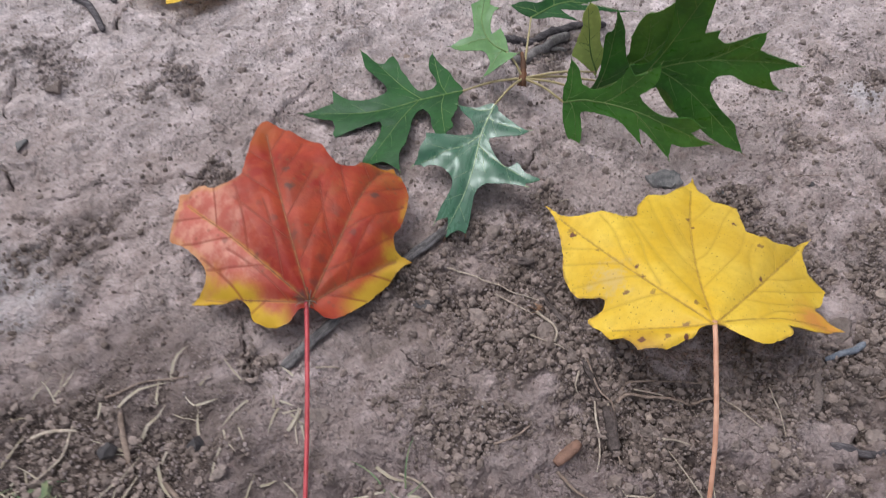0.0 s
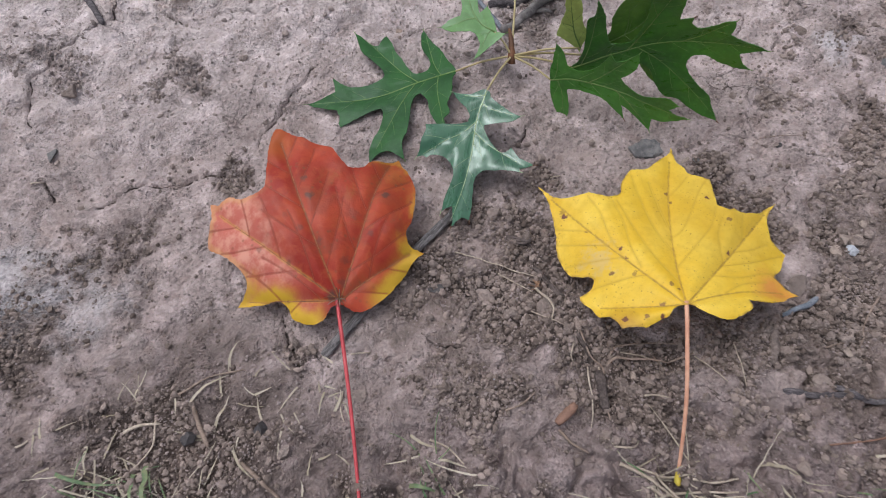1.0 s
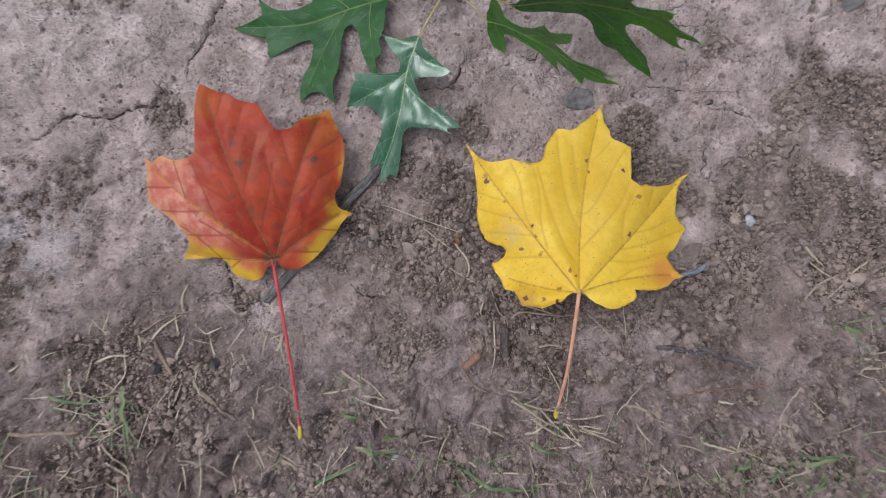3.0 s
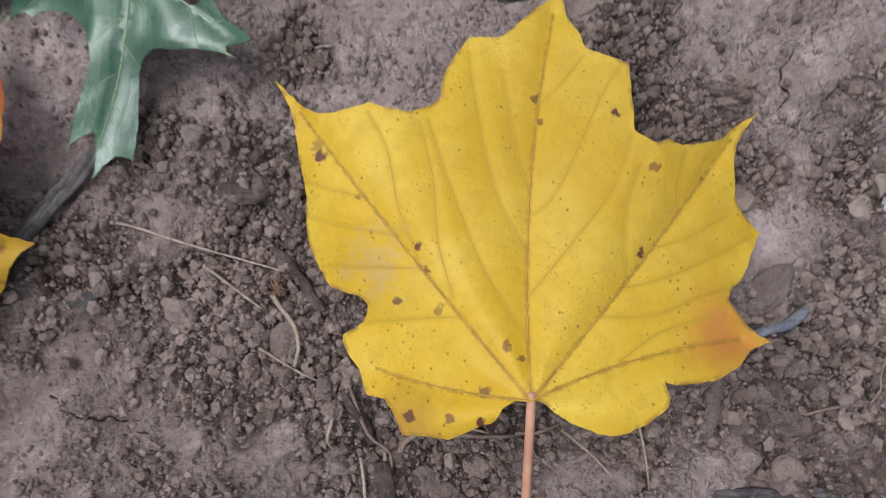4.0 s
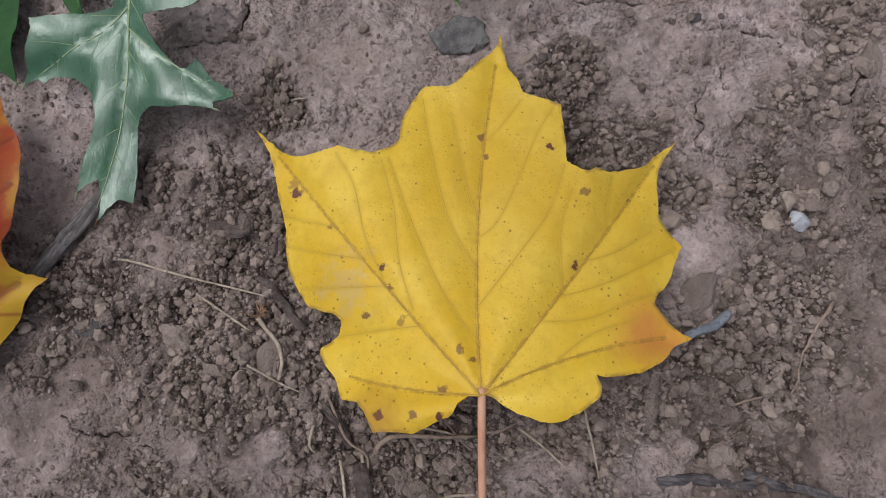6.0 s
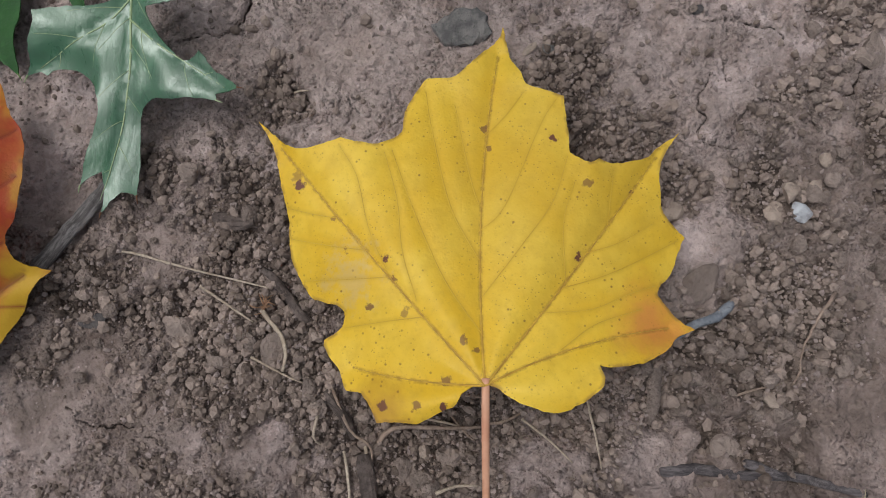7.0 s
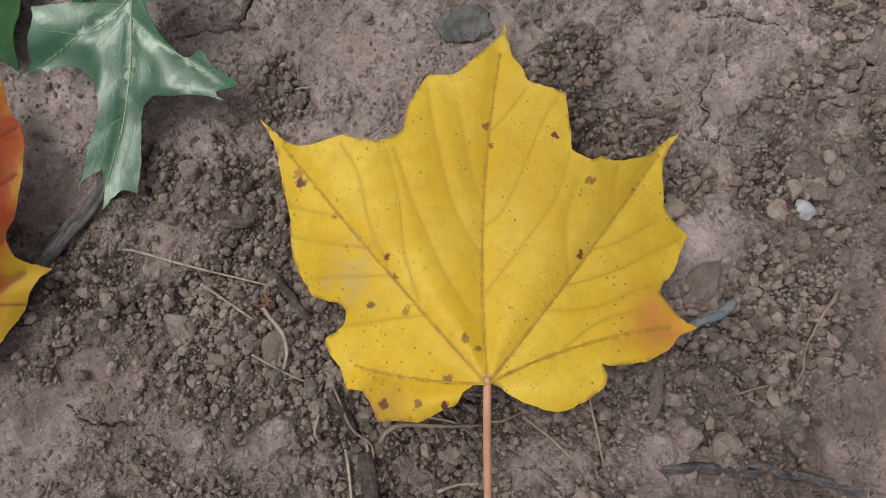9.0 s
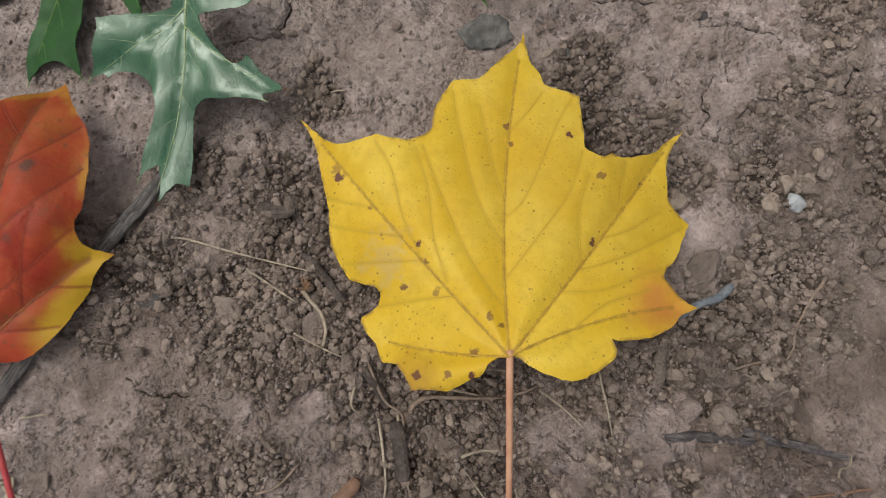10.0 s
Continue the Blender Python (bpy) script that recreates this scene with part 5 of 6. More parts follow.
def stick(name, points, r0, r1, material, label, lift=0.0, flat=0.9, lump=0.25, seed=0, rise=0.0, category="stick"):
    path = lying(points, 0.6 * max(r0, r1) * MM + lift * MM)
    path[:, 2] += rise * MM * np.linspace(0, 1, len(path))
    r = np.linspace(r0, r1, len(path)) * MM
    r[0] *= 0.7
    r[-1] *= 0.6
    me = tube_mesh(name, [tube_arrays(path - path[0], r, 12, flat, lump, seed)])
    if material is dark_bark:
        me.polygons.foreach_set("use_smooth", np.zeros(len(me.polygons), bool))
    ob = part(name, me, material)
    ob.location = path[0]
    return tagged(ob, label, category)


stick("twig", [(-70, 150), (-54, 162), (-34, 180), (-15, 198), (7, 215), (15, 221)], 2.5, 2.6, weathered, "dark grey weathered twig lying under leaves", 1.0, 0.62, 0.14, seed=1)
stick("twig", [(160, 127), (169, 129.5), (175, 130), (181, 133)], 1.2, 1.6, blue_bark, "thin blue-grey twig poking out under a leaf", 0.3, seed=2)
stick("bark_strip", [(146, 91), (155, 89), (164, 86), (178, 82), (190, 77), (201, 71)], 1.7, 1.2, slate_bark, "dark grey bark strip half sunk in soil", -0.8, 0.7, 0.3, 3)
stick("twig", [(170, 88), (174, 85.5), (180, 81)], 1.6, 1.3, slate_bark, "short dark twig beside the bark strip", 0.0, seed=4)
stick("stick", [(62, 338), (70, 343), (79, 350.6), (92, 362), (103, 366)], 2.6, 3.3, grey_bark, "smooth grey stick with a short fork", 1.0, 1.0, 0.12, 5)
stick("stick", [(88, 358), (94, 357), (99, 354)], 1.6, 1.2, grey_bark, "short grey side piece of a stick", 1.0, 1.0, 0.12, 6)
stick("twig", [(49, 380), (56, 366), (61, 352), (63, 340)], 1.3, 1.6, blue_bark, "thin bluish grey twig on soil", 0.4, seed=7)
stick("stick", [(60, 366), (80, 369), (105, 372), (128, 372)], 3.0, 2.4, slate_bark, "dark rotten stick under the sprig", -0.5, seed=8)
stick("twig", [(-233, 456), (-211, 441), (-201, 425), (-191, 403)], 2.7, 1.8, slate_bark, "grey twig lying along a crack", 0.4, seed=9)
stick("twig", [(-213, 470), (-199, 450), (-189, 436)], 2.4, 2.0, grey_bark, "short grey twig on the crust", 0.6, seed=10)
stick("twig", [(-220, 462), (-214, 447), (-206, 436)], 1.6, 1.2, dark_bark, "dark twig beside grey twigs", 0.2, seed=11)
stick("rootlet", [(45.5, 178.5), (49, 173), (51, 168), (56, 158.5)], 1.3, 1.6, dark_bark, "dark knobbly root piece in loose soil", 0.2, lump=0.5, seed=12)
stick("rootlet", [(57, 138), (58.5, 133), (60.5, 128), (61, 122)], 1.2, 1.5, dark_bark, "dark root piece among crumbs", 0.2, lump=0.5, seed=13)
stick("rootlet", [(35, 198), (41, 194), (47, 193)], 1.8, 2.1, dark_bark, "stubby dark root end in soil", 0.2, lump=0.6, seed=14)
stick("rootlet", [(63, 117), (62.5, 110), (61, 98)], 2.4, 2.6, dark_bark, "thick dark stub standing in crumbs", 0.8, lump=0.3, seed=15)
stick("twig", [(154, 123), (150.5, 113), (147, 105)], 1.9, 2.1, clod_soil, "soil-caked twig on the crust", -0.4, lump=0.3, seed=16)
stick("bark_chip", [(36.5, 95.7), (41, 98.5), (47.5, 102.5)], 2.3, 2.5, brown_bark, "red-brown bark chip lying on soil", 0.5, 0.7, 0.15, 17, category="bark chip")
stick("stick", [(274, 89), (281, 83), (289, 76)], 1.8, 1.5, grey_bark, "short grey stick on the crust", 0.3, seed=18)
stick("twig", [(155, 63), (180, 62), (204, 62)], 0.5, 0.4, brown_bark, "thin reddish stalk on soil", 0.2, seed=19)
stick("twig", [(-114, 106), (-106, 97), (-96, 85)], 1.1, 0.8, root_skin, "brown twig on rough soil", 0.3, seed=20)
stick("twig", [(-230, 96), (-208, 94), (-186, 92)], 1.2, 0.9, root_skin, "thin brown twig on rough soil", 0.3, seed=21)
stick("twig", [(-135, 136), (-133, 126), (-129.5, 116)], 1.1, 1.3, root_skin, "pale brown root stub in soil", 0.6, seed=22)

STRAWS = [
    ([(1.6, 194.7), (8.2, 193), (24.8, 183.6), (46.7, 172)], 0.45, straw_skin), ([(26, 178), (32.7, 171), (40.5, 163)], 0.45, straw_skin),
    ([(43, 166), (45, 162), (48, 157), (48.6, 151), (46.5, 146.5)], 0.8, straw_skin), ([(37.5, 153), (44.8, 147), (52, 141.5)], 0.4, straw_skin),
    ([(64, 119), (63.6, 113), (63, 106)], 0.6, straw_skin), ([(54, 132), (51, 126), (52, 123)], 0.5, straw_skin),
    ([(111, 115.5), (117, 108), (122, 100)], 0.4, straw_skin), ([(131, 117), (130.4, 108), (129.8, 96)], 0.4, straw_skin),
    ([(68, 119), (73, 122), (84, 119.5), (99, 115.5)], 0.8, root_skin), ([(71, 124), (76, 128), (92, 127), (105, 123)], 0.6, root_skin),
    ([(213, 128), (205, 122), (199, 116), (191, 105)], 0.5, root_skin), ([(212, 127.5), (209, 125.5), (206, 123)], 0.7, root_skin),
    ([(173, 107), (179, 107.5), (187, 107)], 0.4, root_skin), ([(67.5, 231.2), (72.6, 229.2)], 0.4, straw_skin),
    ([(59, 140), (61, 125), (65.6, 118), (62.5, 107), (62, 94)], 0.5, root_skin), ([(58, 119.5), (55.5, 100), (52, 91)], 0.5, straw_skin),
    ([(81, 101), (87, 101), (94, 99)], 0.6, straw_skin), ([(37, 93), (41, 85.6), (48, 80)], 0.8, root_skin),
    ([(-142, 143), (-125, 150), (-110, 150.5)], 0.6, root_skin), ([(-154, 133), (-155.5, 121), (-165, 112)], 0.6, straw_skin),
    ([(-170, 130), (-162, 132), (-152, 131)], 1.0, straw_skin), ([(-221, 132), (-217, 135)], 0.8, straw_skin),
    ([(-175, 83), (-168, 70), (-159, 54)], 0.7, straw_skin), ([(-81, 67), (-70, 60), (-60, 54)], 0.5, straw_skin),
    ([(-57, 41), (-44, 47), (-31, 52)], 0.5, straw_skin), ([(-30, 61), (-20, 57), (-8, 56)], 0.6, straw_skin),
    ([(-56, 148), (-50, 147.5), (-46, 147)], 0.5, straw_skin), ([(-62, 130), (-64, 122), (-63, 115)], 0.5, straw_skin),
    ([(-24, 100), (-16, 94), (-10, 85)], 0.6, straw_skin), ([(14, 106), (22, 107), (30, 112)], 0.5, root_skin),
    ([(270, 121), (262, 116), (246, 104)], 0.6, straw_skin), ([(240, 125), (250, 115), (262, 108)], 0.5, straw_skin),
    ([(61, 73), (70, 66), (78, 58), (88, 50)], 0.9, straw_skin), ([(66, 52), (80, 56), (94, 54), (108, 51)], 0.8, straw_skin),
    ([(68, 70), (80, 64), (92, 62)], 0.7, straw_skin), ([(76, 66), (84, 54), (96, 42)], 0.7, straw_skin), ([(90, 60), (100, 57), (112, 57)], 0.7, straw_skin),
    ([(72, 60), (84, 49), (98, 45)], 0.8, straw_skin), ([(60, 80), (68, 78), (72, 81)], 0.6, straw_skin), ([(98, 52), (108, 46), (118, 40)], 0.6, straw_skin),
    ([(77, 125), (84, 122), (90, 119), (95, 116)], 0.5, straw_skin), ([(91, 121), (94, 115), (96, 112)], 0.4, root_skin), ([(99, 116), (107, 116), (112, 117.5)], 0.6, root_skin),
    ([(188, 230), (200, 229), (212, 226)], 0.3, root_skin), ([(-228, 285), (-221, 286)], 0.5, straw_skin),
]
for k, (line, r, mat) in enumerate(STRAWS):
    path = lying(line, (r * 1.0 + 0.35) * MM, 0.002)
    path[:, 2] += 0.0011 * looseness(path[:, 0], path[:, 1])  # it lies on the crumbs
    path[:, 2] += 0.0012 * np.sin(np.linspace(0, math.pi, len(path))) * (k % 3) / 2
    radii = 1.0 * r * MM * np.linspace(1.0, 0.6, len(path))
    ob = part("rootlet" if mat is root_skin else "dry_straw", tube_mesh("straw", [tube_arrays(path - path[0], radii, 6, 0.6, 0.25, 50 + k)]), mat)
    ob.location = path[0]
    if mat is root_skin:
        tagged(ob, "thin brown dried rootlet on soil", "rootlet", "rootlets on the soil")
    else:
        tagged(ob, "pale dry grass straw lying on soil", "straw", "straws on the soil")

# a torn tuft of root fibres
fibre_rng = np.random.default_rng(88)
fibres = []
for k in range(13):
    a, reach = fibre_rng.uniform(0, 2 * math.pi), fibre_rng.uniform(2.0, 4.6)
    turn = a + fibre_rng.uniform(-0.9, 0.9)
    line = [(44, 167), (44 + 0.5 * reach * math.cos(a), 167 + 0.5 * reach * math.sin(a)), (44 + reach * math.cos(turn), 167 + reach * math.sin(turn))]
    path = lying(line, 0.0014, 0.0006)
    path[:, 2] += 0.0016 * np.sin(np.linspace(0.4, math.pi, len(path)))
    fibres.append(tube_arrays(path - np.array([0.044, 0.167, 0.0]), np.linspace(0.00028, 0.00012, len(path)), 5))
tuft = part("root_tuft", tube_mesh("root_tuft", fibres), tuft_skin)
tuft.location = (0.044, 0.167, 0.0)
tagged(tuft, "torn tuft of reddish brown root fibres in crumbs", "root fibres")

# ---- grass ----
TUFTS = [(-178, 106, 22, 34, 0.5), (-160, 95, 20, 30, 0.6), (-25, 78, 18, 18, 0.5), (0, 55, 16, 16, 0.5), (84, 57, 18, 26, 0.15), (100, 48, 22, 16, 0.3),
         (45, 32, 26, 16, 0.8), (200, 12, 34, 44, 0.5), (235, 5, 34, 44, 0.6), (180, -5, 30, 30, 0.3), (262, 84, 12, 14, 0.6), (268, 58, 16, 14, 0.3),
         (-60, 25, 40, 30, 0.4), (120, 10, 40, 30, 0.4), (290, 20, 40, 34, 0.5), (-160, 45, 40, 34, 0.4), (-225, 60, 40, 34, 0.4), (60, -10, 60, 50, 0.4), (-100, -20, 60, 40, 0.4), (230, -40, 70, 60, 0.4)]


def grass_blade(rng, x, y, length, width, lean):
    """A thin folded blade that rises and falls over: a strip of quads with a keel."""
    a = rng.uniform(0, 2 * math.pi)
    n = 7
    t = np.linspace(0, 1, n)
    run = length * (t * lean + 0.25 * t * (1 - lean))
    bend = a + 0.4 * rng.normal() * t
    px = x + np.cumsum(np.r_[0, np.diff(run)] * np.cos(bend))
    py = y + np.cumsum(np.r_[0, np.diff(run)] * np.sin(bend))
    z0 = ground_height(px, py)
    pz = np.maximum(z0 + 0.0006, z0[0] + length * (1 - lean) * (1.5 * t - 1.25 * t * t))
    w = width * (1 - t**2) + 0.0001
    sx, sy = -np.sin(bend), np.cos(bend)
    left = np.column_stack([px - sx * w, py - sy * w, pz])
    mid = np.column_stack([px, py, pz - 0.3 * w])
    right = np.column_stack([px + sx * w, py + sy * w, pz])
    v = np.stack([left, mid, right], 1).reshape(-1, 3)
    i = np.arange(n * 3).reshape(n, 3)
    f = np.concatenate([np.stack([i[:-1, k], i[:-1, k + 1], i[1:, k + 1], i[1:, k]], -1).reshape(-1, 4) for k in (0, 1)])
    return v, f


rng = np.random.default_rng(77)
stock = {"green": [], "dry": []}
for cx, cy, reach, count, green in TUFTS:
    for _ in range(int(count * 0.72)):
        x, y = (np.array([cx, cy]) + rng.normal(0, reach * 0.5, 2)) * MM
        fresh = rng.random() < green
        stock["green" if fresh else "dry"].append(
            grass_blade(rng, x, y, rng.uniform(0.008, 0.03), rng.uniform(0.0002, 0.00038), rng.uniform(0.6, 0.92) if fresh else rng.uniform(0.93, 1.0)))
# single blades that lie or lean by themselves: from and to, in mm
GREEN_BLADES = [
    (-159, 114, -157, 80), (-201, 116, -171, 106), (-166, 111, -162, 90), (-37, 81, -23, 75), (-30, 60, -4, 54), (-15, 62, -4, 64), (-57, 42, -26, 51),
    (24, 38, 75, 19), (68, 47, 86, 38), (211, 16, 250, 13), (177, 15, 195, 22), (253, 86, 264, 83), (215, 20, 244, 17), (20, 30, 40, 26),
]
DRY_BLADES = [
    (-178, 82, -161, 56), (-174, 102, -162, 84), (-137, 138, -118, 150), (-118, 151, -112, 167), (-127, 123, -118, 139), (-190, 128, -188, 114), (-117, 114, -107, 96),
    (-78, 64, -60, 53), (-21, 89, -9, 83), (-33, 104, -19, 94), (-67, 121, -63, 131), (-66, 82, -56, 64), (194, 17, 207, 9), (161, 37, 182, 27), (177, 55, 184, 54),
    (261, 61, 273, 59), (268, 29, 300, 12), (124, 61, 140, 51), (238, 135, 248, 121), (231, 105, 262, 117), (281, 109, 299, 137),
]


def lying_blade(x0, y0, x1, y1, width, rise, sway):
    n = 9
    t = np.linspace(0, 1, n)
    dx, dy = (x1 - x0) * MM, (y1 - y0) * MM
    px = x0 * MM + dx * t - sway * dy * np.sin(math.pi * t)
    py = y0 * MM + dy * t + sway * dx * np.sin(math.pi * t)
    pz = ground_height(px, py) + 0.0007 + rise * np.sin(math.pi * t)
    ln = math.hypot(dx, dy)
    w = width * (1 - t**2) + 0.0001
    sx, sy = -dy / ln * w, dx / ln * w
    v = np.stack([np.column_stack([px - sx, py - sy, pz]), np.column_stack([px, py, pz - 0.3 * w]), np.column_stack([px + sx, py + sy, pz])], 1).reshape(-1, 3)
    i = np.arange(n * 3).reshape(n, 3)
    f = np.concatenate([np.stack([i[:-1, k], i[:-1, k + 1], i[1:, k + 1], i[1:, k]], -1).reshape(-1, 4) for k in (0, 1)])
    return v, f


for line in GREEN_BLADES:
    stock["green"].append(lying_blade(*line, rng.uniform(0.0007, 0.0012), 0.004, rng.uniform(-0.1, 0.1)))
for line in DRY_BLADES:
    stock["dry"].append(lying_blade(*line, rng.uniform(0.0005, 0.0008), 0.0015, rng.uniform(-0.12, 0.12)))
for _ in range(90):
    x, y = rng.uniform(-0.25, -0.06), rng.uniform(0.04, 0.15)
    stock["dry"].append(grass_blade(rng, x, y, rng.uniform(0.005, 0.016), rng.uniform(0.0002, 0.0005), 0.98))
for _ in range(70):
    x, y = rng.uniform(-0.27, 0.34), rng.uniform(-0.05, 0.07)
    stock["dry"].append(grass_blade(rng, x, y, rng.uniform(0.006, 0.018), rng.uniform(0.0002, 0.0005), 0.98))
for kind, mat, label in (("green", grass_green, "short green grass blades growing from soil"), ("dry", grass_dry, "bleached dry grass litter on soil")):
    vs, fs, base = [], [], 0
    for v, f in stock[kind]:
        vs.append(v)
        fs.append(f + base)
        base += len(v)
    me = fast_mesh("grass", np.vstack(vs), np.vstack(fs))
    tagged(part("grass" if kind == "green" else "dry_grass", me, mat), label, "grass", kind="stuff")

# ---- stones and clods ----


def ball(level):
    bm = bmesh.new()
    bmesh.ops.create_icosphere(bm, subdivisions=level, radius=1.0)
    v = np.array([tuple(q.co) for q in bm.verts])
    f = np.array([[q.index for q in face.verts] for face in bm.faces])
    bm.free()
    return v, f


BALLS = {k: ball(k) for k in (1, 2, 3)}
BALLS[0] = (
    np.array([(1, 0, 0), (-1, 0, 0), (0, 1, 0), (0, -1, 0), (0, 0, 1), (0, 0, -1)], float),
    np.array([(0, 2, 4), (2, 1, 4), (1, 3, 4), (3, 0, 4), (2, 0, 5), (1, 2, 5), (3, 1, 5), (0, 3, 5)]),
)


SEED = 0.002


def clod_mesh(name, seed, level, squat=0.65, angular=0.5):
    """A lump with flat broken faces and a rough skin, radius about 2 mm."""
    r = np.random.default_rng(seed)
    v, f = BALLS[level]
    v = v.copy()
    for _ in range(11):
        d = r.normal(size=3)
        d /= np.linalg.norm(d)
        cut = r.uniform(0.45, 0.8)
        over = np.maximum(v @ d - cut, 0)
        v -= min(1.0, angular * 1.9) * over[:, None] * d
    v *= 1 + 0.06 * (r.random(len(v))[:, None] - 0.5)
    v *= SEED / (np.abs(v).max() * 0.9)
    v *= np.array([r.uniform(0.85, 1.2), r.uniform(0.75, 1.05), squat * r.uniform(0.85, 1.15)])
    return fast_mesh(name, v, f, smooth=False)


def place(name, me, x, y, r, label, category, group="", sink=0.35, turn=0.0, tilt=0.0):
    ob = new(name, me)
    z = floor_at(x, y)
    ob.matrix_world = Matrix.Translation((x, y, z + r * (0.62 - sink))) @ pose(0, 0, 0, tilt, tilt * 0.6, turn) @ Matrix.Diagonal((r / SEED, r / SEED, r / SEED, 1))
    return tagged(ob, label, category, group)


def with_material(me, mat):
    me.materials.append(mat)
    return me


# stones that can be told apart: x, y and radius in mm, material, label
STONES = [
    (209.1, 154.1, 3.4, white_stone, "white quartz pebble among tan pebbles"), (201.6, 155.1, 3.4, tan_stone, "tan pebble beside a white one"),
    (207, 160.2, 3.2, tan_stone, "flat tan pebble on soil"), (215.4, 160.3, 3.0, tan_stone, "rounded tan pebble on soil"), (172.9, 164.1, 3.2, tan_stone, "grey-brown angular stone on soil"),
    (173, 140.6, 5.4, clod_soil, "flat stone caked with soil"), (182.2, 103.8, 3.2, tan_stone, "thin tan stone flake on soil"), (188, 101.7, 2.6, clod_soil, "small brown stone on soil"),
    (167.4, 91.1, 4.4, clod_soil, "rounded brown stone beside the bark strip"), (210.5, 107.6, 3.6, clod_soil, "brown stone in loose soil"),
    (196.5, 223.1, 2.0, coal_stone, "small dark blue-black stone"), (-7.9, 176.1, 3.5, coal_stone, "dark flat pebble on soil"), (-1.5, 177.4, 3.0, clod_soil, "pale angular clod of soil"),
    (17, 166.5, 5.2, clod_soil, "rounded pale clod of soil"), (28.2, 153.5, 4.0, clod_soil, "angular clod in loose soil"), (44.3, 152.9, 5.8, clod_soil, "flat slab of dry soil"),
    (30.6, 212.6, 4.2, clod_soil, "angular clod beside a grey twig"), (74.8, 108, 4.6, clod_soil, "rounded clod under the leaf"), (204.4, 253.7, 2.6, clod_soil, "dark crumbly lump on soil"),
    (-103.8, 117.9, 4.4, coal_stone, "dark bluish clod on rough soil"), (-138, 121.6, 5.0, coal_stone, "dark stone among roots"), (-218, 304, 4.0, grey_stone, "grey stone on the crust"),
    (-209.4, 349.5, 5.5, clod_soil, "pale clod beside a crack"), (-54.5, 126.7, 4.0, clod_soil, "dark clod beside the red stalk"), (264, 113, 5.4, tan_stone, "pale brown stone in loose soil"),
    (201, 108.7, 3.4, clod_soil, "brown clod in loose soil"), (246, 102, 4.0, clod_soil, "crumbly clod of dry soil"), (266, 70, 4.0, clod_soil, "crumbly clod on the crust"),
    (86, 108, 3.6, clod_soil, "clod of soil under a leaf"), (92, 101, 3.2, clod_soil, "clod of soil beside a stalk"), (80, 112, 3.0, tan_stone, "tan angular stone in crumbs"),
    (282, 266, 6.5, slate_stone, "flat blue-grey stone in the crust"), (348, 244, 4.5, slate_stone, "small slate stone in the crust"), (242, 301, 4.0, clod_soil, "flat clod on the dry crust"),
    (-10, 50, 2.4, white_stone, "small bluish white pebble"), (12.6, 122, 1.0, white_stone, "tiny white grain of grit"), (34, 149, 3.4, clod_soil, "angular crumb of dry soil"),
    (53, 139, 3.2, clod_soil, "angular pale crumb of soil"), (241.9, 195.4, 3.4, clod_soil, "stone the colour of soil"), (228.4, 189.6, 2.6, clod_soil, "small brown stone on soil"),
    (143, 224, 2.2, tan_stone, "pale tan flake on the crust"), (148, 222.3, 2.0, grey_stone, "small grey pebble beside a flake"),
    (240, 211, 4.2, clod_soil, "pale flat stone in the crust"), (243.5, 196, 5.0, clod_soil, "pale slab at the end of a crack"), (224, 187, 2.6, clod_soil, "angular clod among crumbs"),
    (227, 168.5, 2.3, clod_soil, "reddish crumb beside pebbles"), (229, 163, 2.5, clod_soil, "brown crumb beside pebbles"), (194, 174, 2.2, clod_soil, "brown crumb on the crust"),
    (53.5, 133.5, 3.0, clod_soil, "pale broken crumb of soil"), (72, 109, 3.6, clod_soil, "angular lump of dry soil"), (78, 105, 3.8, clod_soil, "round lump of dry soil"),
    # the half-sunk one is a bump of the crust, made as a clod
    (220.6, 168, 2.6, tan_stone, "small tan pebble on soil"), (-100.8, 355.5, 3.0, clod_soil, "half-sunk stone in the dry crust"), (-1, 356, 2.4, root_skin, "reddish flake on the soil"),
]
# turn and proportions of the long ones
STRETCH = {"pale tan flake on the crust": (25, 1.5, 0.6, 0.35), "pale slab at the end of a crack": (70, 1.3, 0.9, 0.35), "pale flat stone in the crust": (30, 1.2, 0.9, 0.4), "flat blue-grey stone in the crust": (20, 1.4, 0.95, 0.5), "flat stone caked with soil": (30, 1.15, 0.85, 0.7), "thin tan stone flake on soil": (115, 1.35, 0.6, 0.4), "flat slab of dry soil": (50, 1.05, 0.92, 0.6), "dark flat pebble on soil": (10, 1.1, 1.0, 0.5)}
for k, (x, y, r, mat, label) in enumerate(STONES):
    me = with_material(clod_mesh("stone", 500 + k, 3, 0.6, 0.52), mat)
    ob = place("soil_clod" if mat is clod_soil else "stone", me, x * MM, y * MM, r * MM, label, "clod" if mat is clod_soil else "stone", sink=0.55 if mat is clod_soil and r > 3.9 else 0.05 if mat is white_stone else 0.2 if mat is tan_stone else 0.38, turn=37 * k, tilt=(k * 7) % 17 - 8)

    if label in STRETCH:
        turned, sx, sy, sz = STRETCH[label]
        ob.matrix_world = Matrix.Translation(ob.matrix_world.translation) @ pose(0, 0, 0, 0, 0, turned) @ Matrix.Diagonal((sx * r * MM / SEED, sy * r * MM / SEED, sz * r * MM / SEED, 1))

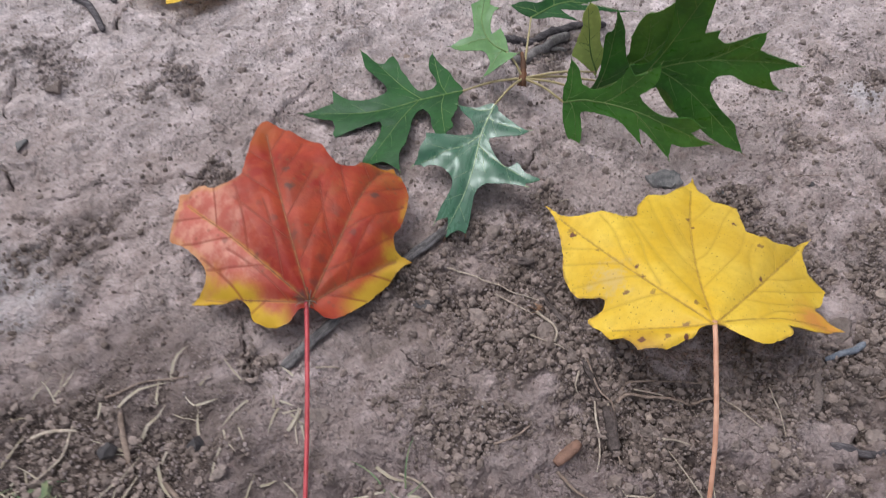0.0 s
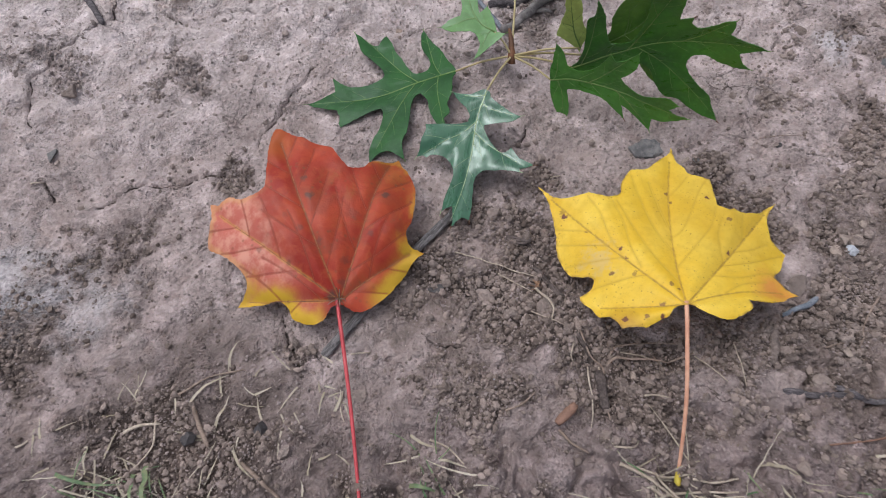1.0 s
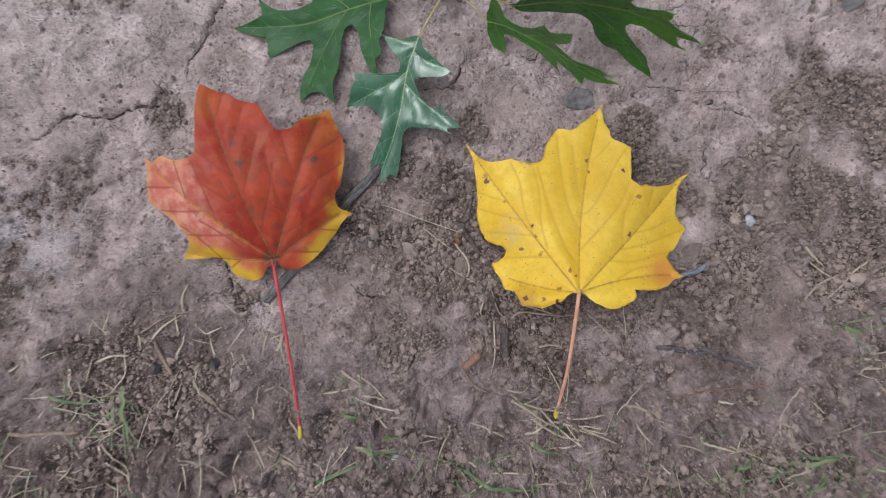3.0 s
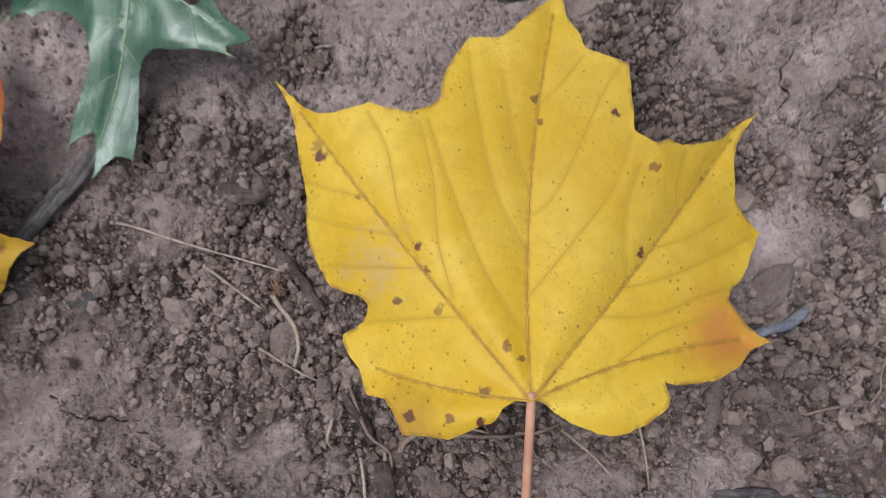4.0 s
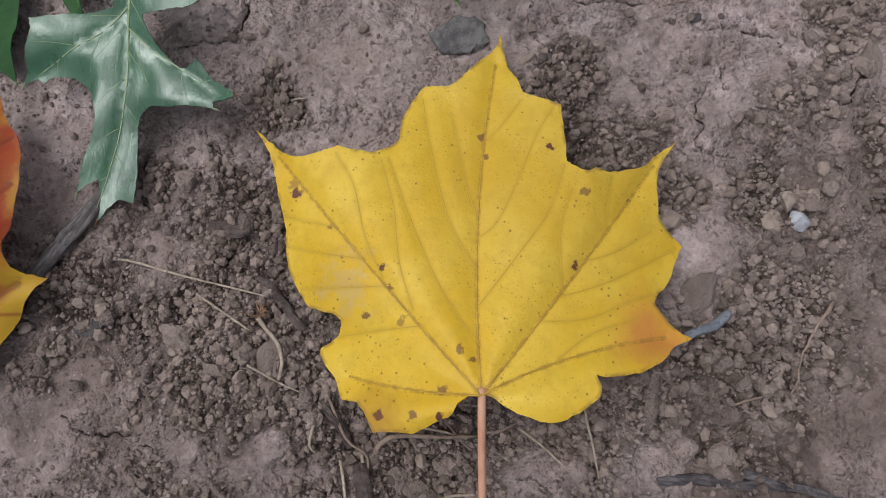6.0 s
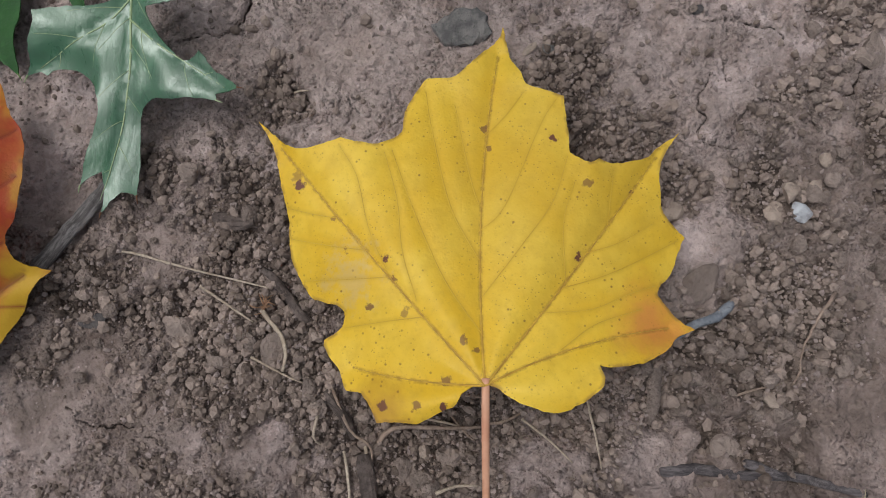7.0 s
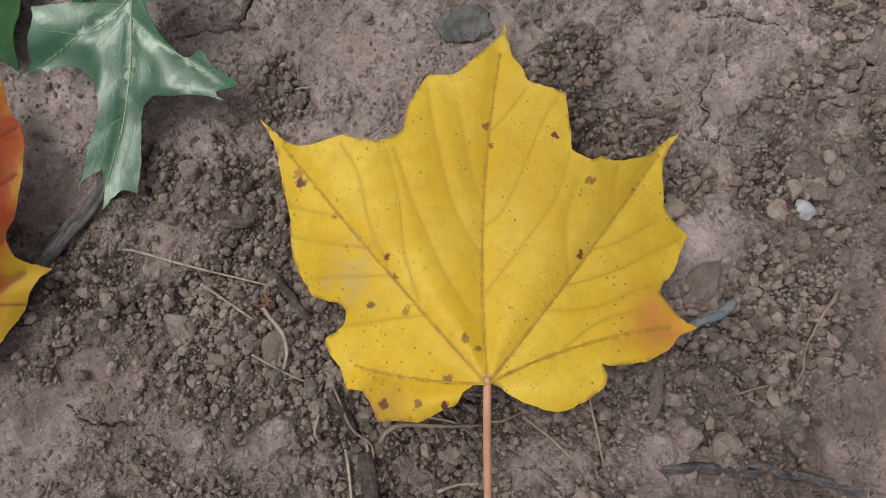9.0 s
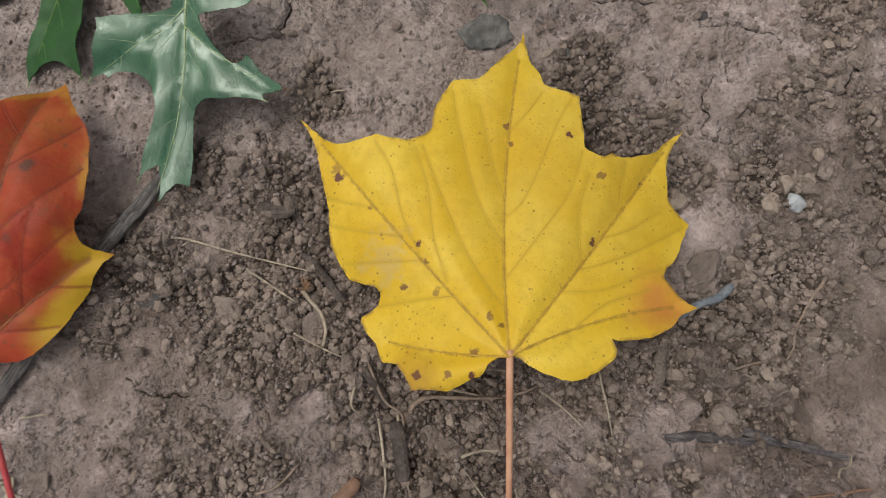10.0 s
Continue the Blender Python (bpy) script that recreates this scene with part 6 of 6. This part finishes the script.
# a flat grey chip of slate
chip_bm = bmesh.new()
chip_pts = [(-9.5, 1), (-6.5, -5), (2, -6), (9, -2.5), (7, 4.5), (-2, 6)]
ring = [chip_bm.verts.new((x * MM, y * MM, 0.0009)) for x, y in chip_pts]
low = [chip_bm.verts.new((x * 1.06 * MM, y * 1.06 * MM, -0.001)) for x, y in chip_pts]
chip_bm.faces.new(ring)
for a in range(6):
    b = (a + 1) % 6
    chip_bm.faces.new((low[a], low[b], ring[b], ring[a]))
bmesh.ops.recalc_face_normals(chip_bm, faces=chip_bm.faces)
bmesh.ops.triangulate(chip_bm, faces=chip_bm.faces[:])
bmesh.ops.subdivide_edges(chip_bm, edges=chip_bm.edges[:], cuts=3, use_grid_fill=True)
for v in chip_bm.verts:
    v.co.z += 0.0008 * noise.noise(v.co * 320) + 0.0004 * noise.noise(v.co * 1100)
    v.co.xy += Vector((noise.noise(v.co * 500), noise.noise(v.co * 470 + Vector((3, 1, 2))))) * 0.0016
chip_me = bpy.data.meshes.new("slate_chip")
chip_bm.to_mesh(chip_me)
chip_bm.free()
chip = part("slate_chip", chip_me, slate_stone)
chip.matrix_world = pose(0.1245, 0.2368, floor_at(0.1245, 0.2368) + 0.0003, 2, -3, -12)
tagged(chip, "flat blue-grey slate chip pressed into soil", "stone")

# loose clods, each on its own
rng = np.random.default_rng(21)
clod_kinds = [with_material(clod_mesh("soil_clod", 900 + k, 3, 0.72, 0.42), clod_soil) for k in range(14)]
want, made = 290, 0
while made < want:
    blob = LOOSE[rng.integers(len(LOOSE))] if rng.random() < 0.84 else LOOSE_FAR[rng.integers(len(LOOSE_FAR))]
    x, y = (np.array(blob[:2]) + rng.normal(0, blob[2] * 0.62, 2)) * MM
    if hardness(np.array([x]), np.array([y]))[0] > 0.4:
        continue
    r = MM * float(np.clip(rng.lognormal(0.42, 0.38), 1.0, 3.2))
    place("soil_clod", clod_kinds[made % 14], x, y, r, "small angular clod of dry soil", "clod", "loose clods", 0.25, rng.uniform(0, 360), rng.uniform(-40, 40))
    made += 1

# crumbs that nobody could count


def crumbs(count, lo, hi, seed, base, level=1, trodden=False):
    r = np.random.default_rng(seed)
    xs, ys = [], []
    while len(xs) < count:
        x, y = r.uniform(-0.28, 0.39, 60000), r.uniform(-0.06, 0.46, 60000)
        near = np.exp(-((np.maximum(np.abs(x - 0.105) - 0.13, 0) / 0.12) ** 2) - (np.maximum(np.abs(y - 0.165) - 0.1, 0) / 0.12) ** 2)
        keep = r.random(60000) < (base + looseness(x, y)) * (0.3 + 0.7 * near) * (1 - 0.75 * hardness(x, y))
        if trodden:
            stalk = np.abs(x - np.where(x < 0.02, -0.059, 0.088)) < 0.008
            keep = ~stalk & (r.random(60000) < (0.06 + looseness(x, y)) * (1 - hardness(x, y)) * np.clip((0.105 - y + 0.16 * np.clip(-x - 0.08, 0, 0.2)) / 0.03, 0, 1))
        xs += x[keep].tolist()
        ys += y[keep].tolist()
    x, y = np.array(xs[:count]), np.array(ys[:count])
    size = MM * np.clip(r.lognormal(math.log(lo), 0.55, count), lo * 0.4, hi)
    v, f = BALLS[level]
    n = len(v)
    shape = v[None] * (1 + 0.6 * (r.random((count, n, 1)) - 0.5)) * r.uniform(0.6, 1.15, (count, 1, 3))
    a, b = r.uniform(0, 2 * np.pi, count), r.uniform(-0.8, 0.8, count)
    ca, sa, cb, sb = np.cos(a), np.sin(a), np.cos(b), np.sin(b)
    turn = np.zeros((count, 3, 3))
    turn[:, 0, 0], turn[:, 0, 1], turn[:, 1, 0], turn[:, 1, 1], turn[:, 2, 2] = ca, -sa, sa, ca, 1
    tip = np.zeros((count, 3, 3))
    tip[:, 0, 0], tip[:, 1, 1], tip[:, 1, 2], tip[:, 2, 1], tip[:, 2, 2] = 1, cb, -sb, sb, cb
    shape = np.einsum("nij,njk,nmk->nmi", turn, tip, shape) * size[:, None, None]
    at = np.column_stack([x, y, ground_height(x, y) + size * 0.4])
    verts = (shape + at[:, None]).reshape(-1, 3)
    faces = (f[None] + (np.arange(count) * n)[:, None, None]).reshape(-1, 3)
    return fast_mesh("crumbs", verts, faces, smooth=False)


tagged(part("soil_crumbs", crumbs(32000, 0.6, 2.2, 5, 0.03), crumb_soil), "loose crumbs of dry brown soil", "soil", kind="stuff")
tagged(part("coarse_crumbs", crumbs(6500, 0.95, 1.9, 8, 0.004, 2), crumb_soil), "coarse crumbs of broken dry soil", "soil", kind="stuff")
tagged(part("soil_grit", crumbs(38000, 0.42, 1.0, 6, 0.22), grit_soil), "fine brown soil grit", "soil", kind="stuff")
tagged(part("soil_lumps", crumbs(1500, 1.25, 3.2, 7, 0.0, 2, True), crumb_soil), "coarse broken lumps of trodden soil", "soil", kind="stuff")
